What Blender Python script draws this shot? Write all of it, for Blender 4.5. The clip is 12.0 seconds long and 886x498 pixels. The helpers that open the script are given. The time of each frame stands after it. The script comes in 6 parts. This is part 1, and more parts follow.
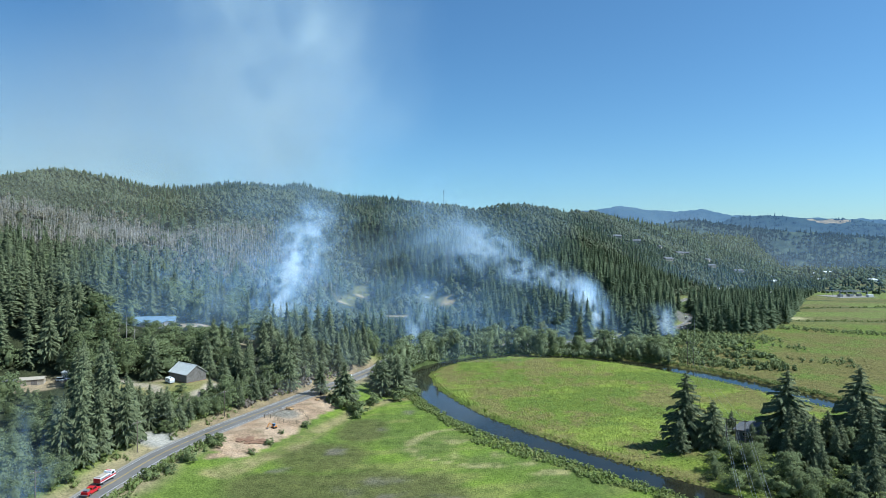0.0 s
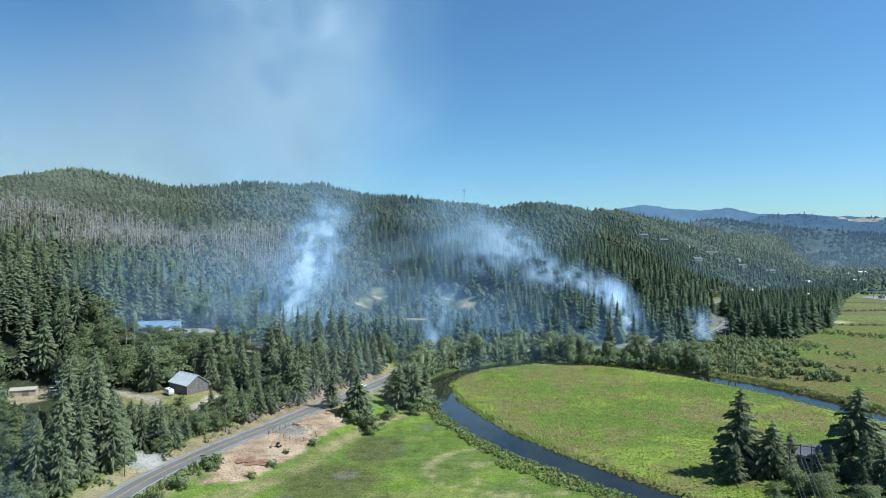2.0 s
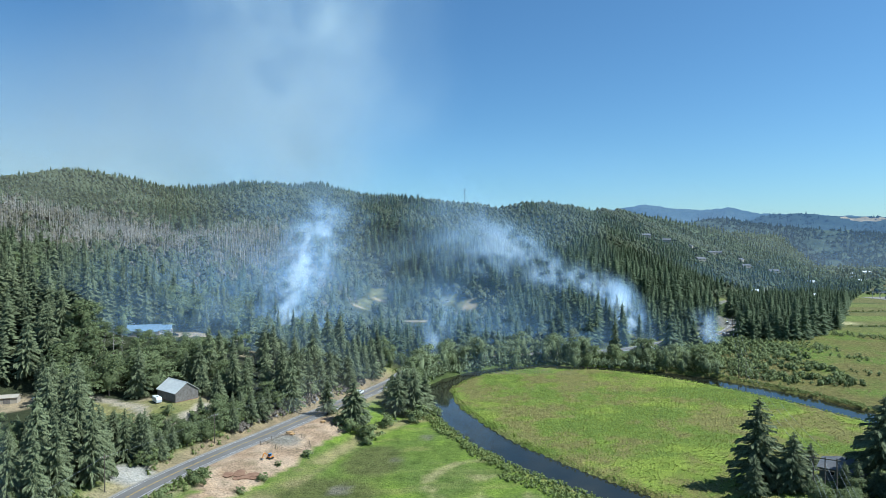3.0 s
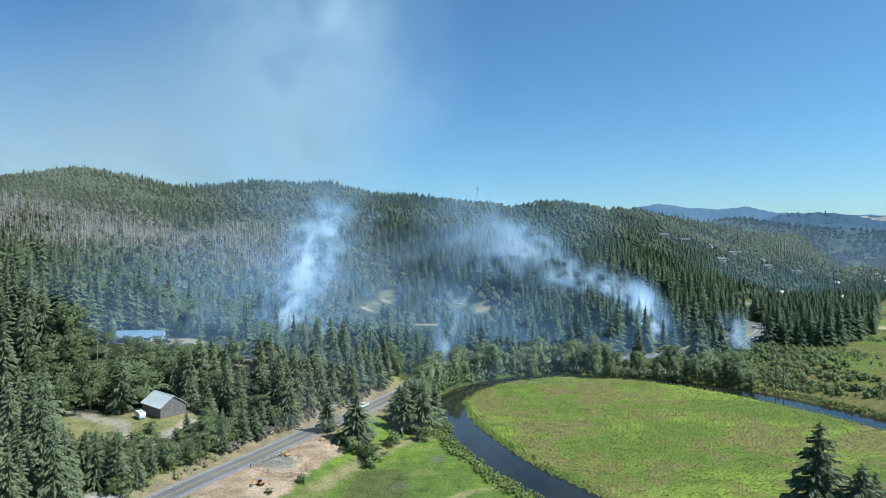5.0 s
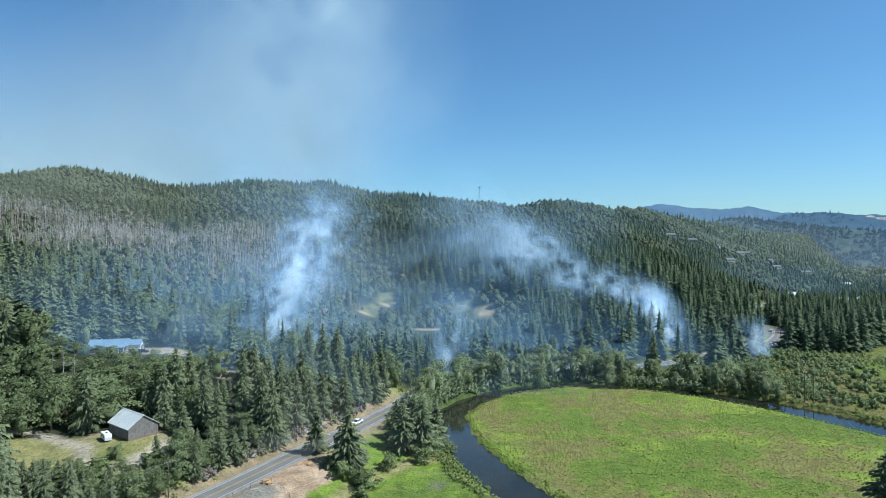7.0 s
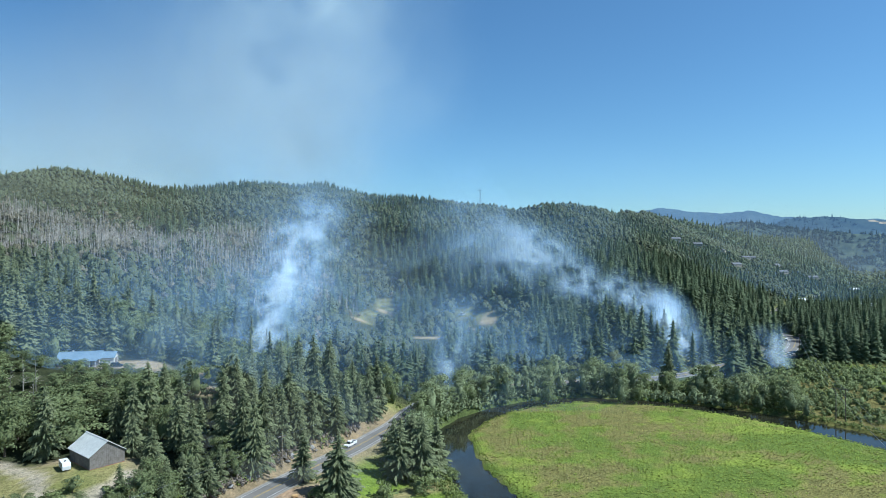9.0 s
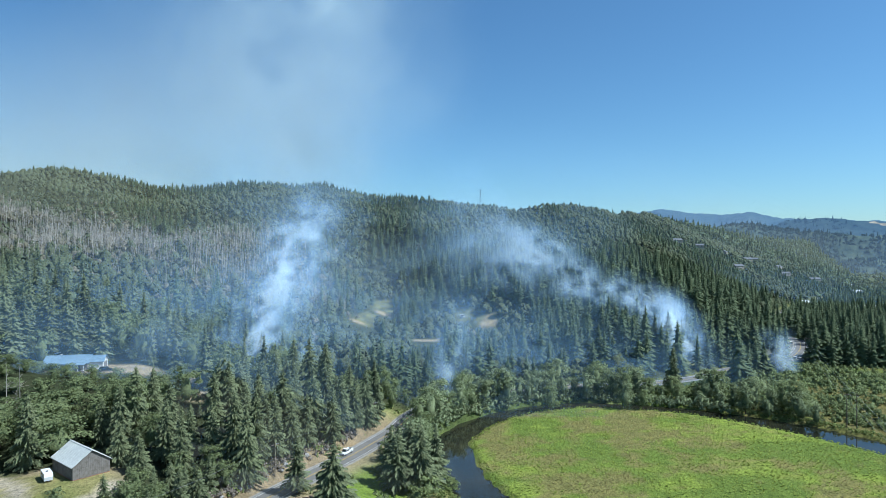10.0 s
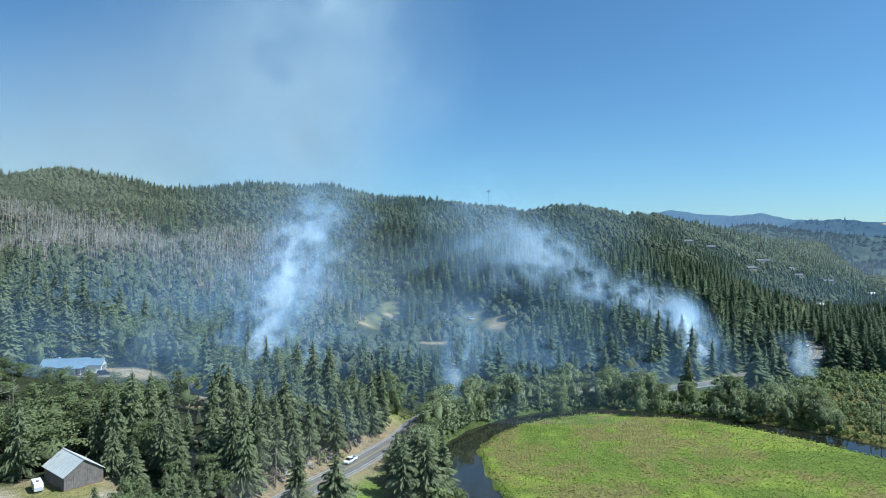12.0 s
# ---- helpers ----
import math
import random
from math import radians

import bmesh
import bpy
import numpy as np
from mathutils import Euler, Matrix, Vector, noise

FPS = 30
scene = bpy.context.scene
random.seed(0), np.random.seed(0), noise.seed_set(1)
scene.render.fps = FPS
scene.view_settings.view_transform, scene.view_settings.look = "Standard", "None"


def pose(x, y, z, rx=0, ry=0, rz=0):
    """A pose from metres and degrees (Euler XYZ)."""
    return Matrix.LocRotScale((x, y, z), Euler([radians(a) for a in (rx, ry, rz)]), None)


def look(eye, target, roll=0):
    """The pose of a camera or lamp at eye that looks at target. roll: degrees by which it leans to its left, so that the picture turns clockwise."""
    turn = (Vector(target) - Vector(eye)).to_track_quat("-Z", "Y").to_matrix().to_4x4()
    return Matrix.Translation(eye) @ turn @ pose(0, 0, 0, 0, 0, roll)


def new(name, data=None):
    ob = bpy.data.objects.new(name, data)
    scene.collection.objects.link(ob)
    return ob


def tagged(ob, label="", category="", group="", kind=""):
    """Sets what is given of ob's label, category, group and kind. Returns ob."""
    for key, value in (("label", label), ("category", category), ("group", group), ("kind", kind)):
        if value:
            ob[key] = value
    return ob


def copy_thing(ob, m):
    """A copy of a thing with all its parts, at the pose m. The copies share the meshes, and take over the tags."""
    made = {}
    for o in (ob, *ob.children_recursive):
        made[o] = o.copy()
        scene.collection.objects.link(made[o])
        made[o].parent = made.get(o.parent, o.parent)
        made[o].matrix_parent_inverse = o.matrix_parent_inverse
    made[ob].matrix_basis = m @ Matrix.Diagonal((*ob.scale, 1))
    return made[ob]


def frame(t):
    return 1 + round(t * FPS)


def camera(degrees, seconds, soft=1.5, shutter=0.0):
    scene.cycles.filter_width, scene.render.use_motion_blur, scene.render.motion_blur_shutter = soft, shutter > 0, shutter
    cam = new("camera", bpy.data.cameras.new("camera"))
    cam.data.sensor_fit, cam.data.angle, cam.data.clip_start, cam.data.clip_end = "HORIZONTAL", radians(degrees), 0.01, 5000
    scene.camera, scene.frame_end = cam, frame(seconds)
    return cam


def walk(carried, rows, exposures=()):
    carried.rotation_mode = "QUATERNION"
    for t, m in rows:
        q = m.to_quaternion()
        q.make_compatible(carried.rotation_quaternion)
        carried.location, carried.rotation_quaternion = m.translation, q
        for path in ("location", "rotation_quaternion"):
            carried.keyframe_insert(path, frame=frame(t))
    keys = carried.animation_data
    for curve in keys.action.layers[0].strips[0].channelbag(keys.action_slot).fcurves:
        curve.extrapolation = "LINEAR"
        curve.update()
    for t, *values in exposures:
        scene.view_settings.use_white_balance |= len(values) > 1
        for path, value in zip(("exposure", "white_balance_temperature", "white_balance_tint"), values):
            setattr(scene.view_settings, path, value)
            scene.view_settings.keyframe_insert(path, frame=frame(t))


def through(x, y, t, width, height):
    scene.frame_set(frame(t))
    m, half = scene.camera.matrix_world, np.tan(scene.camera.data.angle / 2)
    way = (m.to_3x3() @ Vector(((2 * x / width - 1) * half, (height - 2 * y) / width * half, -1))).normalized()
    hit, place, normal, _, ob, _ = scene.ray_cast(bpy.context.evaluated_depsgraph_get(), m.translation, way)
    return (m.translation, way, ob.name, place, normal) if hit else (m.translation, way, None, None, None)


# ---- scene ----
cam = camera(70.0, 12.0, 0.62)
PATH = [
    (0, (0.328, -2.069, 73.753), (0.394, -0.07, 73.732), 0.1),
    (0.5, (0.486, 4.04, 73.757), (0.552, 6.039, 73.736), 0.1),
    (1, (0.5, 9.881, 73.764), (0.565, 11.88, 73.743), 0.1),
    (1.5, (0.598, 15.79, 73.773), (0.647, 17.789, 73.751), 0.1),
    (2, (0.93, 21.695, 73.784), (0.931, 23.695, 73.762), -0.0),
    (2.5, (1.088, 27.433, 73.794), (1.087, 29.433, 73.774), -0.1),
    (3, (0.955, 33.036, 73.802), (0.955, 35.036, 73.781), -0.1),
    (5, (1.138, 56.538, 73.912), (1.1, 58.537, 73.89), -0.1),
    (5.5, (0.876, 62.428, 73.918), (0.837, 64.427, 73.896), -0.1),
    (6, (0.858, 68.317, 73.919), (0.817, 70.317, 73.896), -0.0),
    (6.5, (0.869, 74.317, 73.92), (0.827, 76.317, 73.897), -0.1),
    (7, (0.703, 79.96, 73.926), (0.661, 81.959, 73.906), -0.2),
    (9, (-0.728, 101.959, 74.047), (-0.767, 103.958, 74.039), -0.1),
    (9.5, (-0.981, 106.089, 74.055), (-1.019, 108.089, 74.048), -0.0),
    (10, (-0.913, 109.465, 74.061), (-0.951, 111.465, 74.056), -0.0),
    (10.5, (-0.962, 112.755, 74.067), (-1.0, 114.755, 74.063), 0.1),
    (11, (-0.914, 115.324, 74.071), (-0.952, 117.324, 74.068), 0.1),
    (11.5, (-1.044, 116.853, 74.073), (-1.092, 118.852, 74.07), 0.1),
    (12, (-1.048, 117.506, 74.073), (-1.111, 119.505, 74.071), 0.1),
]
walk(cam, [(t, look(eye, target, roll)) for t, eye, target, roll in PATH], exposures=[(0, 0.43, 5320, 2), (12, 0.43, 5320, 2)])

# ---------------------------------------------------------------- light
SUN_EL, SUN_AZ = 52.0, 97.0          # degrees; azimuth clockwise from +y
sun_dir = Vector((math.sin(radians(SUN_AZ)) * math.cos(radians(SUN_EL)),
                  math.cos(radians(SUN_AZ)) * math.cos(radians(SUN_EL)), math.sin(radians(SUN_EL))))
sun = new("sun", bpy.data.lights.new("sun", "SUN"))
sun.data.energy, sun.data.angle, sun.data.color = 5.0, radians(0.53), (1.0, 0.94, 0.85)
sun.matrix_world = look(sun_dir * 100, (0, 0, 0))

world = bpy.data.worlds.new("sky")
scene.world = world
world.use_nodes = True
wt = world.node_tree
sky = wt.nodes.new("ShaderNodeTexSky")
sky.sky_type, sky.sun_disc = "NISHITA", False
sky.sun_elevation, sky.sun_rotation = radians(SUN_EL), radians(SUN_AZ)
sky.altitude, sky.air_density, sky.dust_density, sky.ozone_density = 300, 1.0, 0.45, 2.0
wt.nodes["Background"].inputs["Strength"].default_value = 0.08
tint = wt.nodes.new("ShaderNodeMix")          # a clear maritime sky, a little greener than the model's
tint.data_type, tint.blend_type = "RGBA", "MULTIPLY"
tint.inputs[0].default_value = 1.0
tint.inputs[7].default_value = (0.83, 1.0, 1.05, 1)
wt.links.new(sky.outputs[0], tint.inputs[6])
wt.links.new(tint.outputs[2], wt.nodes["Background"].inputs["Color"])


# ---------------------------------------------------------------- small tools
def lattice(ix, iy, iz, seed):
    n = (ix * 374761393 + iy * 668265263 + iz * 2147483647 + seed * 974634541) & 0xFFFFFFFF
    n = ((n ^ (n >> 13)) * 1274126177) & 0xFFFFFFFF
    n = n ^ (n >> 16)
    return (n & 0xFFFFFF) / float(0xFFFFFF)


def value_noise(x, y, z, seed=0):
    """Smooth noise from 0 to 1 at many places at once."""
    x, y, z = np.broadcast_arrays(np.asarray(x, float), np.asarray(y, float), np.asarray(z, float))
    ix, iy, iz = (np.floor(a).astype(np.int64) for a in (x, y, z))
    fx, fy, fz = x - ix, y - iy, z - iz
    fx, fy, fz = (f * f * (3 - 2 * f) for f in (fx, fy, fz))
    out = 0
    for dx, wx in ((0, 1 - fx), (1, fx)):
        for dy, wy in ((0, 1 - fy), (1, fy)):
            for dz, wz in ((0, 1 - fz), (1, fz)):
                out = out + lattice(ix + dx, iy + dy, iz + dz, seed) * wx * wy * wz
    return out


def fractal(x, y, z=0.0, seed=0, octaves=4):
    total, amp, norm = 0, 1.0, 0
    for k in range(octaves):
        total = total + amp * value_noise(np.asarray(x) * 2**k, np.asarray(y) * 2**k, np.asarray(z) * 2**k, seed + k)
        norm, amp = norm + amp, amp * 0.5
    return total / norm


def smooth(a, b, v):
    f = np.clip((np.asarray(v, float) - a) / (b - a), 0, 1)
    return f * f * (3 - 2 * f)


def to_line(x, y, line):
    """Distance to a polyline, its side (plus: left of its run), and the place along it in points."""
    x, y = np.asarray(x, float), np.asarray(y, float)
    best, side, along = np.full(x.shape, 1e9), np.zeros(x.shape), np.zeros(x.shape)
    for n in range(len(line) - 1):
        (ax, ay), (bx, by) = line[n][:2], line[n + 1][:2]
        ex, ey = bx - ax, by - ay
        f = np.clip(((x - ax) * ex + (y - ay) * ey) / (ex * ex + ey * ey), 0, 1)
        d = np.hypot(x - ax - f * ex, y - ay - f * ey)
        near = d < best
        s = np.sign(ex * (y - ay) - ey * (x - ax))
        best, side, along = np.where(near, d, best), np.where(near, s, side), np.where(near, n + f, along)
    return best, side, along


def curve_line(points, step=2.0):
    """A smooth line (Catmull-Rom) through plan points."""
    p = np.array([points[0], *points, points[-1]], float)
    out = []
    for n in range(1, len(p) - 2):
        count = max(2, int(np.linalg.norm(p[n + 1][:2] - p[n][:2]) / step))
        for f in np.arange(count) / count:
            out.append(0.5 * (2 * p[n] + (p[n + 1] - p[n - 1]) * f + (2 * p[n - 1] - 5 * p[n] + 4 * p[n + 1] - p[n + 2]) * f**2
                              + (3 * p[n] - p[n - 1] - 3 * p[n + 1] + p[n + 2]) * f**3))
    out.append(p[-2])
    return np.array(out)


def mesh_from(name, verts, faces, mat=None, smooth_shade=False, normals=None):
    """A mesh from arrays; faces: one array (n, 3) or (n, 4)."""
    verts, faces = np.asarray(verts, np.float32), np.asarray(faces, np.int32)
    me = bpy.data.meshes.new(name)
    me.vertices.add(len(verts))
    me.vertices.foreach_set("co", verts.ravel())
    me.loops.add(faces.size)
    me.loops.foreach_set("vertex_index", faces.ravel())
    me.polygons.add(len(faces))
    me.polygons.foreach_set("loop_start", np.arange(0, faces.size, faces.shape[1], dtype=np.int32))
    me.update(calc_edges=True)
    me.polygons.foreach_set("use_smooth", np.full(len(faces), smooth_shade))
    if mat:
        me.materials.append(mat)
    if normals is not None:
        me.polygons.foreach_set("use_smooth", np.full(len(faces), True))
        me.normals_split_custom_set_from_vertices(np.asarray(normals, np.float32).tolist())
    return me


def full_crown(v, f, outward, share=0.6):
    """Turns the faces of a crown outwards and rounds their shading, as a mass of fine leaves has it."""
    v, f = np.array(v), np.array(f)
    n = np.cross(v[f[:, 1]] - v[f[:, 0]], v[f[:, 2]] - v[f[:, 0]])
    n /= np.linalg.norm(n, axis=1)[:, None] + 1e-9
    out = outward / (np.linalg.norm(outward, axis=1)[:, None] + 1e-9)
    back = (n * out[f].mean(1)).sum(1) < 0
    f[back] = f[back][:, ::-1]
    n[back] *= -1
    facet = np.zeros_like(v)
    np.add.at(facet, f.ravel(), np.repeat(n, 3, 0))
    facet /= np.linalg.norm(facet, axis=1)[:, None] + 1e-9
    mixed = share * out + (1 - share) * facet
    return v, f, mixed / (np.linalg.norm(mixed, axis=1)[:, None] + 1e-9)


def part(name, bm, mat, parent=None, label=""):
    """Links a bmesh as one mesh object under a thing or a part."""
    me = bpy.data.meshes.new(name)
    bm.to_mesh(me)
    bm.free()
    me.materials.append(mat)
    ob = new(name, me)
    ob.parent = parent
    return tagged(ob, label)


def thing(name, m, label, category, group=""):
    ob = new(name)
    ob.matrix_world = m
    return tagged(ob, label, category, group)


def box(x0, y0, z0, x1, y1, z1, bevel=0.0, bm=None):
    bm = bm or bmesh.new()
    made = bmesh.ops.create_cube(bm, size=1)["verts"]
    for v in made:
        v.co = Vector((x0 + (v.co.x + 0.5) * (x1 - x0), y0 + (v.co.y + 0.5) * (y1 - y0), z0 + (v.co.z + 0.5) * (z1 - z0)))
    if bevel:
        edges = list({e for v in made for e in v.link_edges})
        bmesh.ops.bevel(bm, geom=edges, offset=bevel, segments=2, affect="EDGES", profile=0.6)
    return bm


def prism(outline, x0, x1, axis="x", bm=None):
    """An outline of (u, v) pushed along an axis: x: (y, z), y: (x, z), z: (x, y)."""
    bm = bm or bmesh.new()
    put = {"x": lambda a, u, v: (a, u, v), "y": lambda a, u, v: (u, a, v), "z": lambda a, u, v: (u, v, a)}[axis]
    first = [bm.verts.new(put(x0, u, v)) for u, v in outline]
    last = [bm.verts.new(put(x1, u, v)) for u, v in outline]
    bm.faces.new(first), bm.faces.new(last)
    for n in range(len(outline)):
        m = (n + 1) % len(outline)
        bm.faces.new((first[n], first[m], last[m], last[n]))
    bmesh.ops.recalc_face_normals(bm, faces=bm.faces)
    return bm


def tube(a, b, r0, r1=None, sides=8, bm=None):
    bm = bm or bmesh.new()
    a, b = Vector(a), Vector(b)
    m = Matrix.Translation((a + b) / 2) @ (b - a).to_track_quat("Z", "Y").to_matrix().to_4x4()
    bmesh.ops.create_cone(bm, cap_ends=True, segments=sides, radius1=r0, radius2=r0 if r1 is None else r1, depth=(b - a).length, matrix=m)
    return bm


# ---------------------------------------------------------------- materials
def material(name, rough=0.8, metal=0.0):
    mat = bpy.data.materials.new(name)
    mat.use_nodes = True
    b = mat.node_tree.nodes["Principled BSDF"]
    b.inputs["Roughness"].default_value, b.inputs["Metallic"].default_value = rough, metal
    b.inputs["Specular IOR Level"].default_value = 0.3
    return mat, mat.node_tree, b


def node(nt, kind, **values):
    n = nt.nodes.new(kind)
    for key, value in values.items():
        if key in n.inputs:
            n.inputs[key].default_value = value
    return n


def noise_at(nt, scale, detail=4.0, rough=0.6, space="Object"):
    co = nt.nodes.new("ShaderNodeTexCoord")
    n = node(nt, "ShaderNodeTexNoise", Scale=scale, Detail=detail, Roughness=rough)
    nt.links.new(co.outputs[space], n.inputs["Vector"])
    return n.outputs["Fac"]


def ramp(nt, fac, stops):
    r = nt.nodes.new("ShaderNodeValToRGB")
    while len(r.color_ramp.elements) < len(stops):
        r.color_ramp.elements.new(0.5)
    for e, (at, colour) in zip(r.color_ramp.elements, stops):
        e.position, e.color = at, (*colour, 1)
    nt.links.new(fac, r.inputs[0])
    return r.outputs["Color"]


def multiply(nt, a, b, fac=1.0):
    m = nt.nodes.new("ShaderNodeMix")
    m.data_type, m.blend_type = "RGBA", "MULTIPLY"
    m.inputs[0].default_value = fac
    nt.links.new(a, m.inputs[6]), nt.links.new(b, m.inputs[7])
    return m.outputs[2]


def bump(nt, b, fac, strength, distance):
    n = node(nt, "ShaderNodeBump", Strength=strength, Distance=distance)
    nt.links.new(fac, n.inputs["Height"])
    nt.links.new(n.outputs[0], b.inputs["Normal"])


def worn(name, colours, scale=1.0, fine=12.0, rough=0.8, metal=0.0, relief=0.02, depth=0.3):
    """A surface of a few near colours in large stains, with a fine grain and relief."""
    mat, nt, b = material(name, rough, metal)
    stops = [(0.3 + 0.4 * n / max(1, len(colours) - 1), c) for n, c in enumerate(colours)]
    base = ramp(nt, noise_at(nt, scale, 5), stops)
    grain = noise_at(nt, fine, 3, 0.7)
    lo = 1 - depth
    nt.links.new(multiply(nt, base, ramp(nt, grain, [(0.3, (lo, lo, lo)), (0.7, (1, 1, 1))])), b.inputs["Base Color"])
    if relief:
        bump(nt, b, grain, 0.6, relief)
    return mat


def foliage(name, dark, light, scale=0.35, rough=0.75, through=0.25, spread=0.5, relief=0.0, grain=0.75):
    """Leaves or needles: hue by tree and by clump, a little light through them."""
    mat, nt, b = material(name, rough)
    b.inputs["Specular IOR Level"].default_value = 0.12
    info = nt.nodes.new("ShaderNodeObjectInfo")
    geo = nt.nodes.new("ShaderNodeNewGeometry")
    add = node(nt, "ShaderNodeMath")
    add.operation = "MULTIPLY_ADD"
    nt.links.new(geo.outputs["Random Per Island"], add.inputs[0])
    add.inputs[1].default_value = spread
    n = noise_at(nt, scale, 4)
    nt.links.new(n, add.inputs[2])
    sub = node(nt, "ShaderNodeMath")
    sub.operation = "MULTIPLY_ADD"
    nt.links.new(info.outputs["Random"], sub.inputs[0])
    sub.inputs[1].default_value = 0.35
    nt.links.new(add.outputs[0], sub.inputs[2])
    own = nt.nodes.new("ShaderNodeAttribute")        # each tree of a joined wood has its own hue
    own.attribute_name = "tint"
    tree = node(nt, "ShaderNodeMath")
    tree.operation = "MULTIPLY_ADD"
    nt.links.new(own.outputs["Fac"], tree.inputs[0])
    tree.inputs[1].default_value = 0.45
    nt.links.new(sub.outputs[0], tree.inputs[2])
    middle = [0.5 * (a + b) * (1.04, 1.0, 0.86)[k] for k, (a, b) in enumerate(zip(dark, light))]
    col = ramp(nt, tree.outputs[0], [(0.3, dark), (0.62, middle), (0.95, light)])
    if relief:                                       # clumps and gaps too fine to model: noise paints the gaps' shade darker
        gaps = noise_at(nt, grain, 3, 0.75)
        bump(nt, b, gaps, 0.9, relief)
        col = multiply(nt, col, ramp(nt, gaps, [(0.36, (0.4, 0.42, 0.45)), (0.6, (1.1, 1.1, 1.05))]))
    nt.links.new(col, b.inputs["Base Color"])
    t = nt.nodes.new("ShaderNodeBsdfTranslucent")
    nt.links.new(col, t.inputs["Color"])
    mix = nt.nodes.new("ShaderNodeMixShader")
    mix.inputs[0].default_value = through
    nt.links.new(b.outputs[0], mix.inputs[1]), nt.links.new(t.outputs[0], mix.inputs[2])
    nt.links.new(mix.outputs[0], nt.nodes["Material Output"].inputs["Surface"])
    return mat


def ground_material():
    mat, nt, b = material("ground", 0.95)
    at = nt.nodes.new("ShaderNodeAttribute")
    at.attribute_name = "tone"
    coarse = ramp(nt, noise_at(nt, 0.22, 6, 0.65), [(0.3, (0.62, 0.66, 0.6)), (0.52, (1, 1, 1)), (0.72, (1.25, 1.22, 1.1))])
    fine_fac = noise_at(nt, 1.6, 5, 0.75)
    fine = ramp(nt, fine_fac, [(0.32, (0.42, 0.45, 0.42)), (0.5, (0.95, 0.95, 0.93)), (0.66, (1.25, 1.25, 1.2))])
    nt.links.new(multiply(nt, multiply(nt, at.outputs["Color"], coarse), fine), b.inputs["Base Color"])
    bump(nt, b, fine_fac, 0.9, 0.5)
    b.inputs["Specular IOR Level"].default_value = 0.088
    return mat


def water_material():
    mat, nt, b = material("river_water", 0.06)
    nt.links.new(ramp(nt, noise_at(nt, 0.05, 3), [(0.35, (0.012, 0.014, 0.010)), (0.7, (0.03, 0.028, 0.016))]), b.inputs["Base Color"])
    b.inputs["IOR"].default_value = 1.33
    b.inputs["Specular IOR Level"].default_value = 0.5
    bump(nt, b, noise_at(nt, 1.3, 3), 0.12, 0.05)
    return mat


M_GROUND = ground_material()
M_WATER = water_material()
M_ASPHALT = worn("asphalt", [(0.15, 0.138, 0.126), (0.21, 0.195, 0.178)], 0.12, 3.0, 0.9, relief=0.01)
M_GRAVEL = worn("gravel", [(0.25, 0.23, 0.2), (0.36, 0.33, 0.29)], 0.4, 5.0, 0.95, relief=0.03)
M_WHITE_LINE = worn("white_road_paint", [(0.55, 0.55, 0.53), (0.72, 0.72, 0.7)], 0.5, 4.0, 0.7, relief=0)
M_YELLOW_LINE = worn("yellow_road_paint", [(0.45, 0.3, 0.05), (0.6, 0.4, 0.08)], 0.5, 4.0, 0.7, relief=0)
M_BARK = worn("bark", [(0.09, 0.07, 0.055), (0.16, 0.13, 0.1)], 0.8, 6.0, 0.95, relief=0.05)
M_SNAG = worn("bleached_wood", [(0.36, 0.32, 0.275), (0.55, 0.5, 0.43)], 0.05, 2.0, 0.9, relief=0)
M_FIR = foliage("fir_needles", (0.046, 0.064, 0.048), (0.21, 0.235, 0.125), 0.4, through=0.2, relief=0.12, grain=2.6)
M_FIR_FAR = foliage("forest_needles", (0.03, 0.05, 0.032), (0.12, 0.15, 0.075), 0.02, through=0.2, spread=0.3)
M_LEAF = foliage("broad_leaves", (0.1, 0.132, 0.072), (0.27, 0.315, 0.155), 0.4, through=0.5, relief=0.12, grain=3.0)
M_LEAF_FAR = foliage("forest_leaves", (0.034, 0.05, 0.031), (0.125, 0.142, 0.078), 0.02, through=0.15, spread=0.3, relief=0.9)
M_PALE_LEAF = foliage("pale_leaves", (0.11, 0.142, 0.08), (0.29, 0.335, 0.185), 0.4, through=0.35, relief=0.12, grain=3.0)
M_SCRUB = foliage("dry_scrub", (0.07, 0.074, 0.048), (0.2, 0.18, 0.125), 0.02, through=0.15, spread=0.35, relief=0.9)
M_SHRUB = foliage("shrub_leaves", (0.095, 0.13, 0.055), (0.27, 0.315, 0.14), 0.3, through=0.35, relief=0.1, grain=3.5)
M_RANK = foliage("rank_leaves", (0.115, 0.15, 0.05), (0.24, 0.285, 0.1), 0.15, through=0.4, spread=0.35)
M_GRASS = foliage("grass_blades", (0.135, 0.175, 0.035), (0.29, 0.345, 0.08), 0.05, through=0.4, spread=0.3)
M_SEDGE = foliage("brown_sedge", (0.15, 0.145, 0.055), (0.28, 0.25, 0.11), 0.05, through=0.4, spread=0.3)

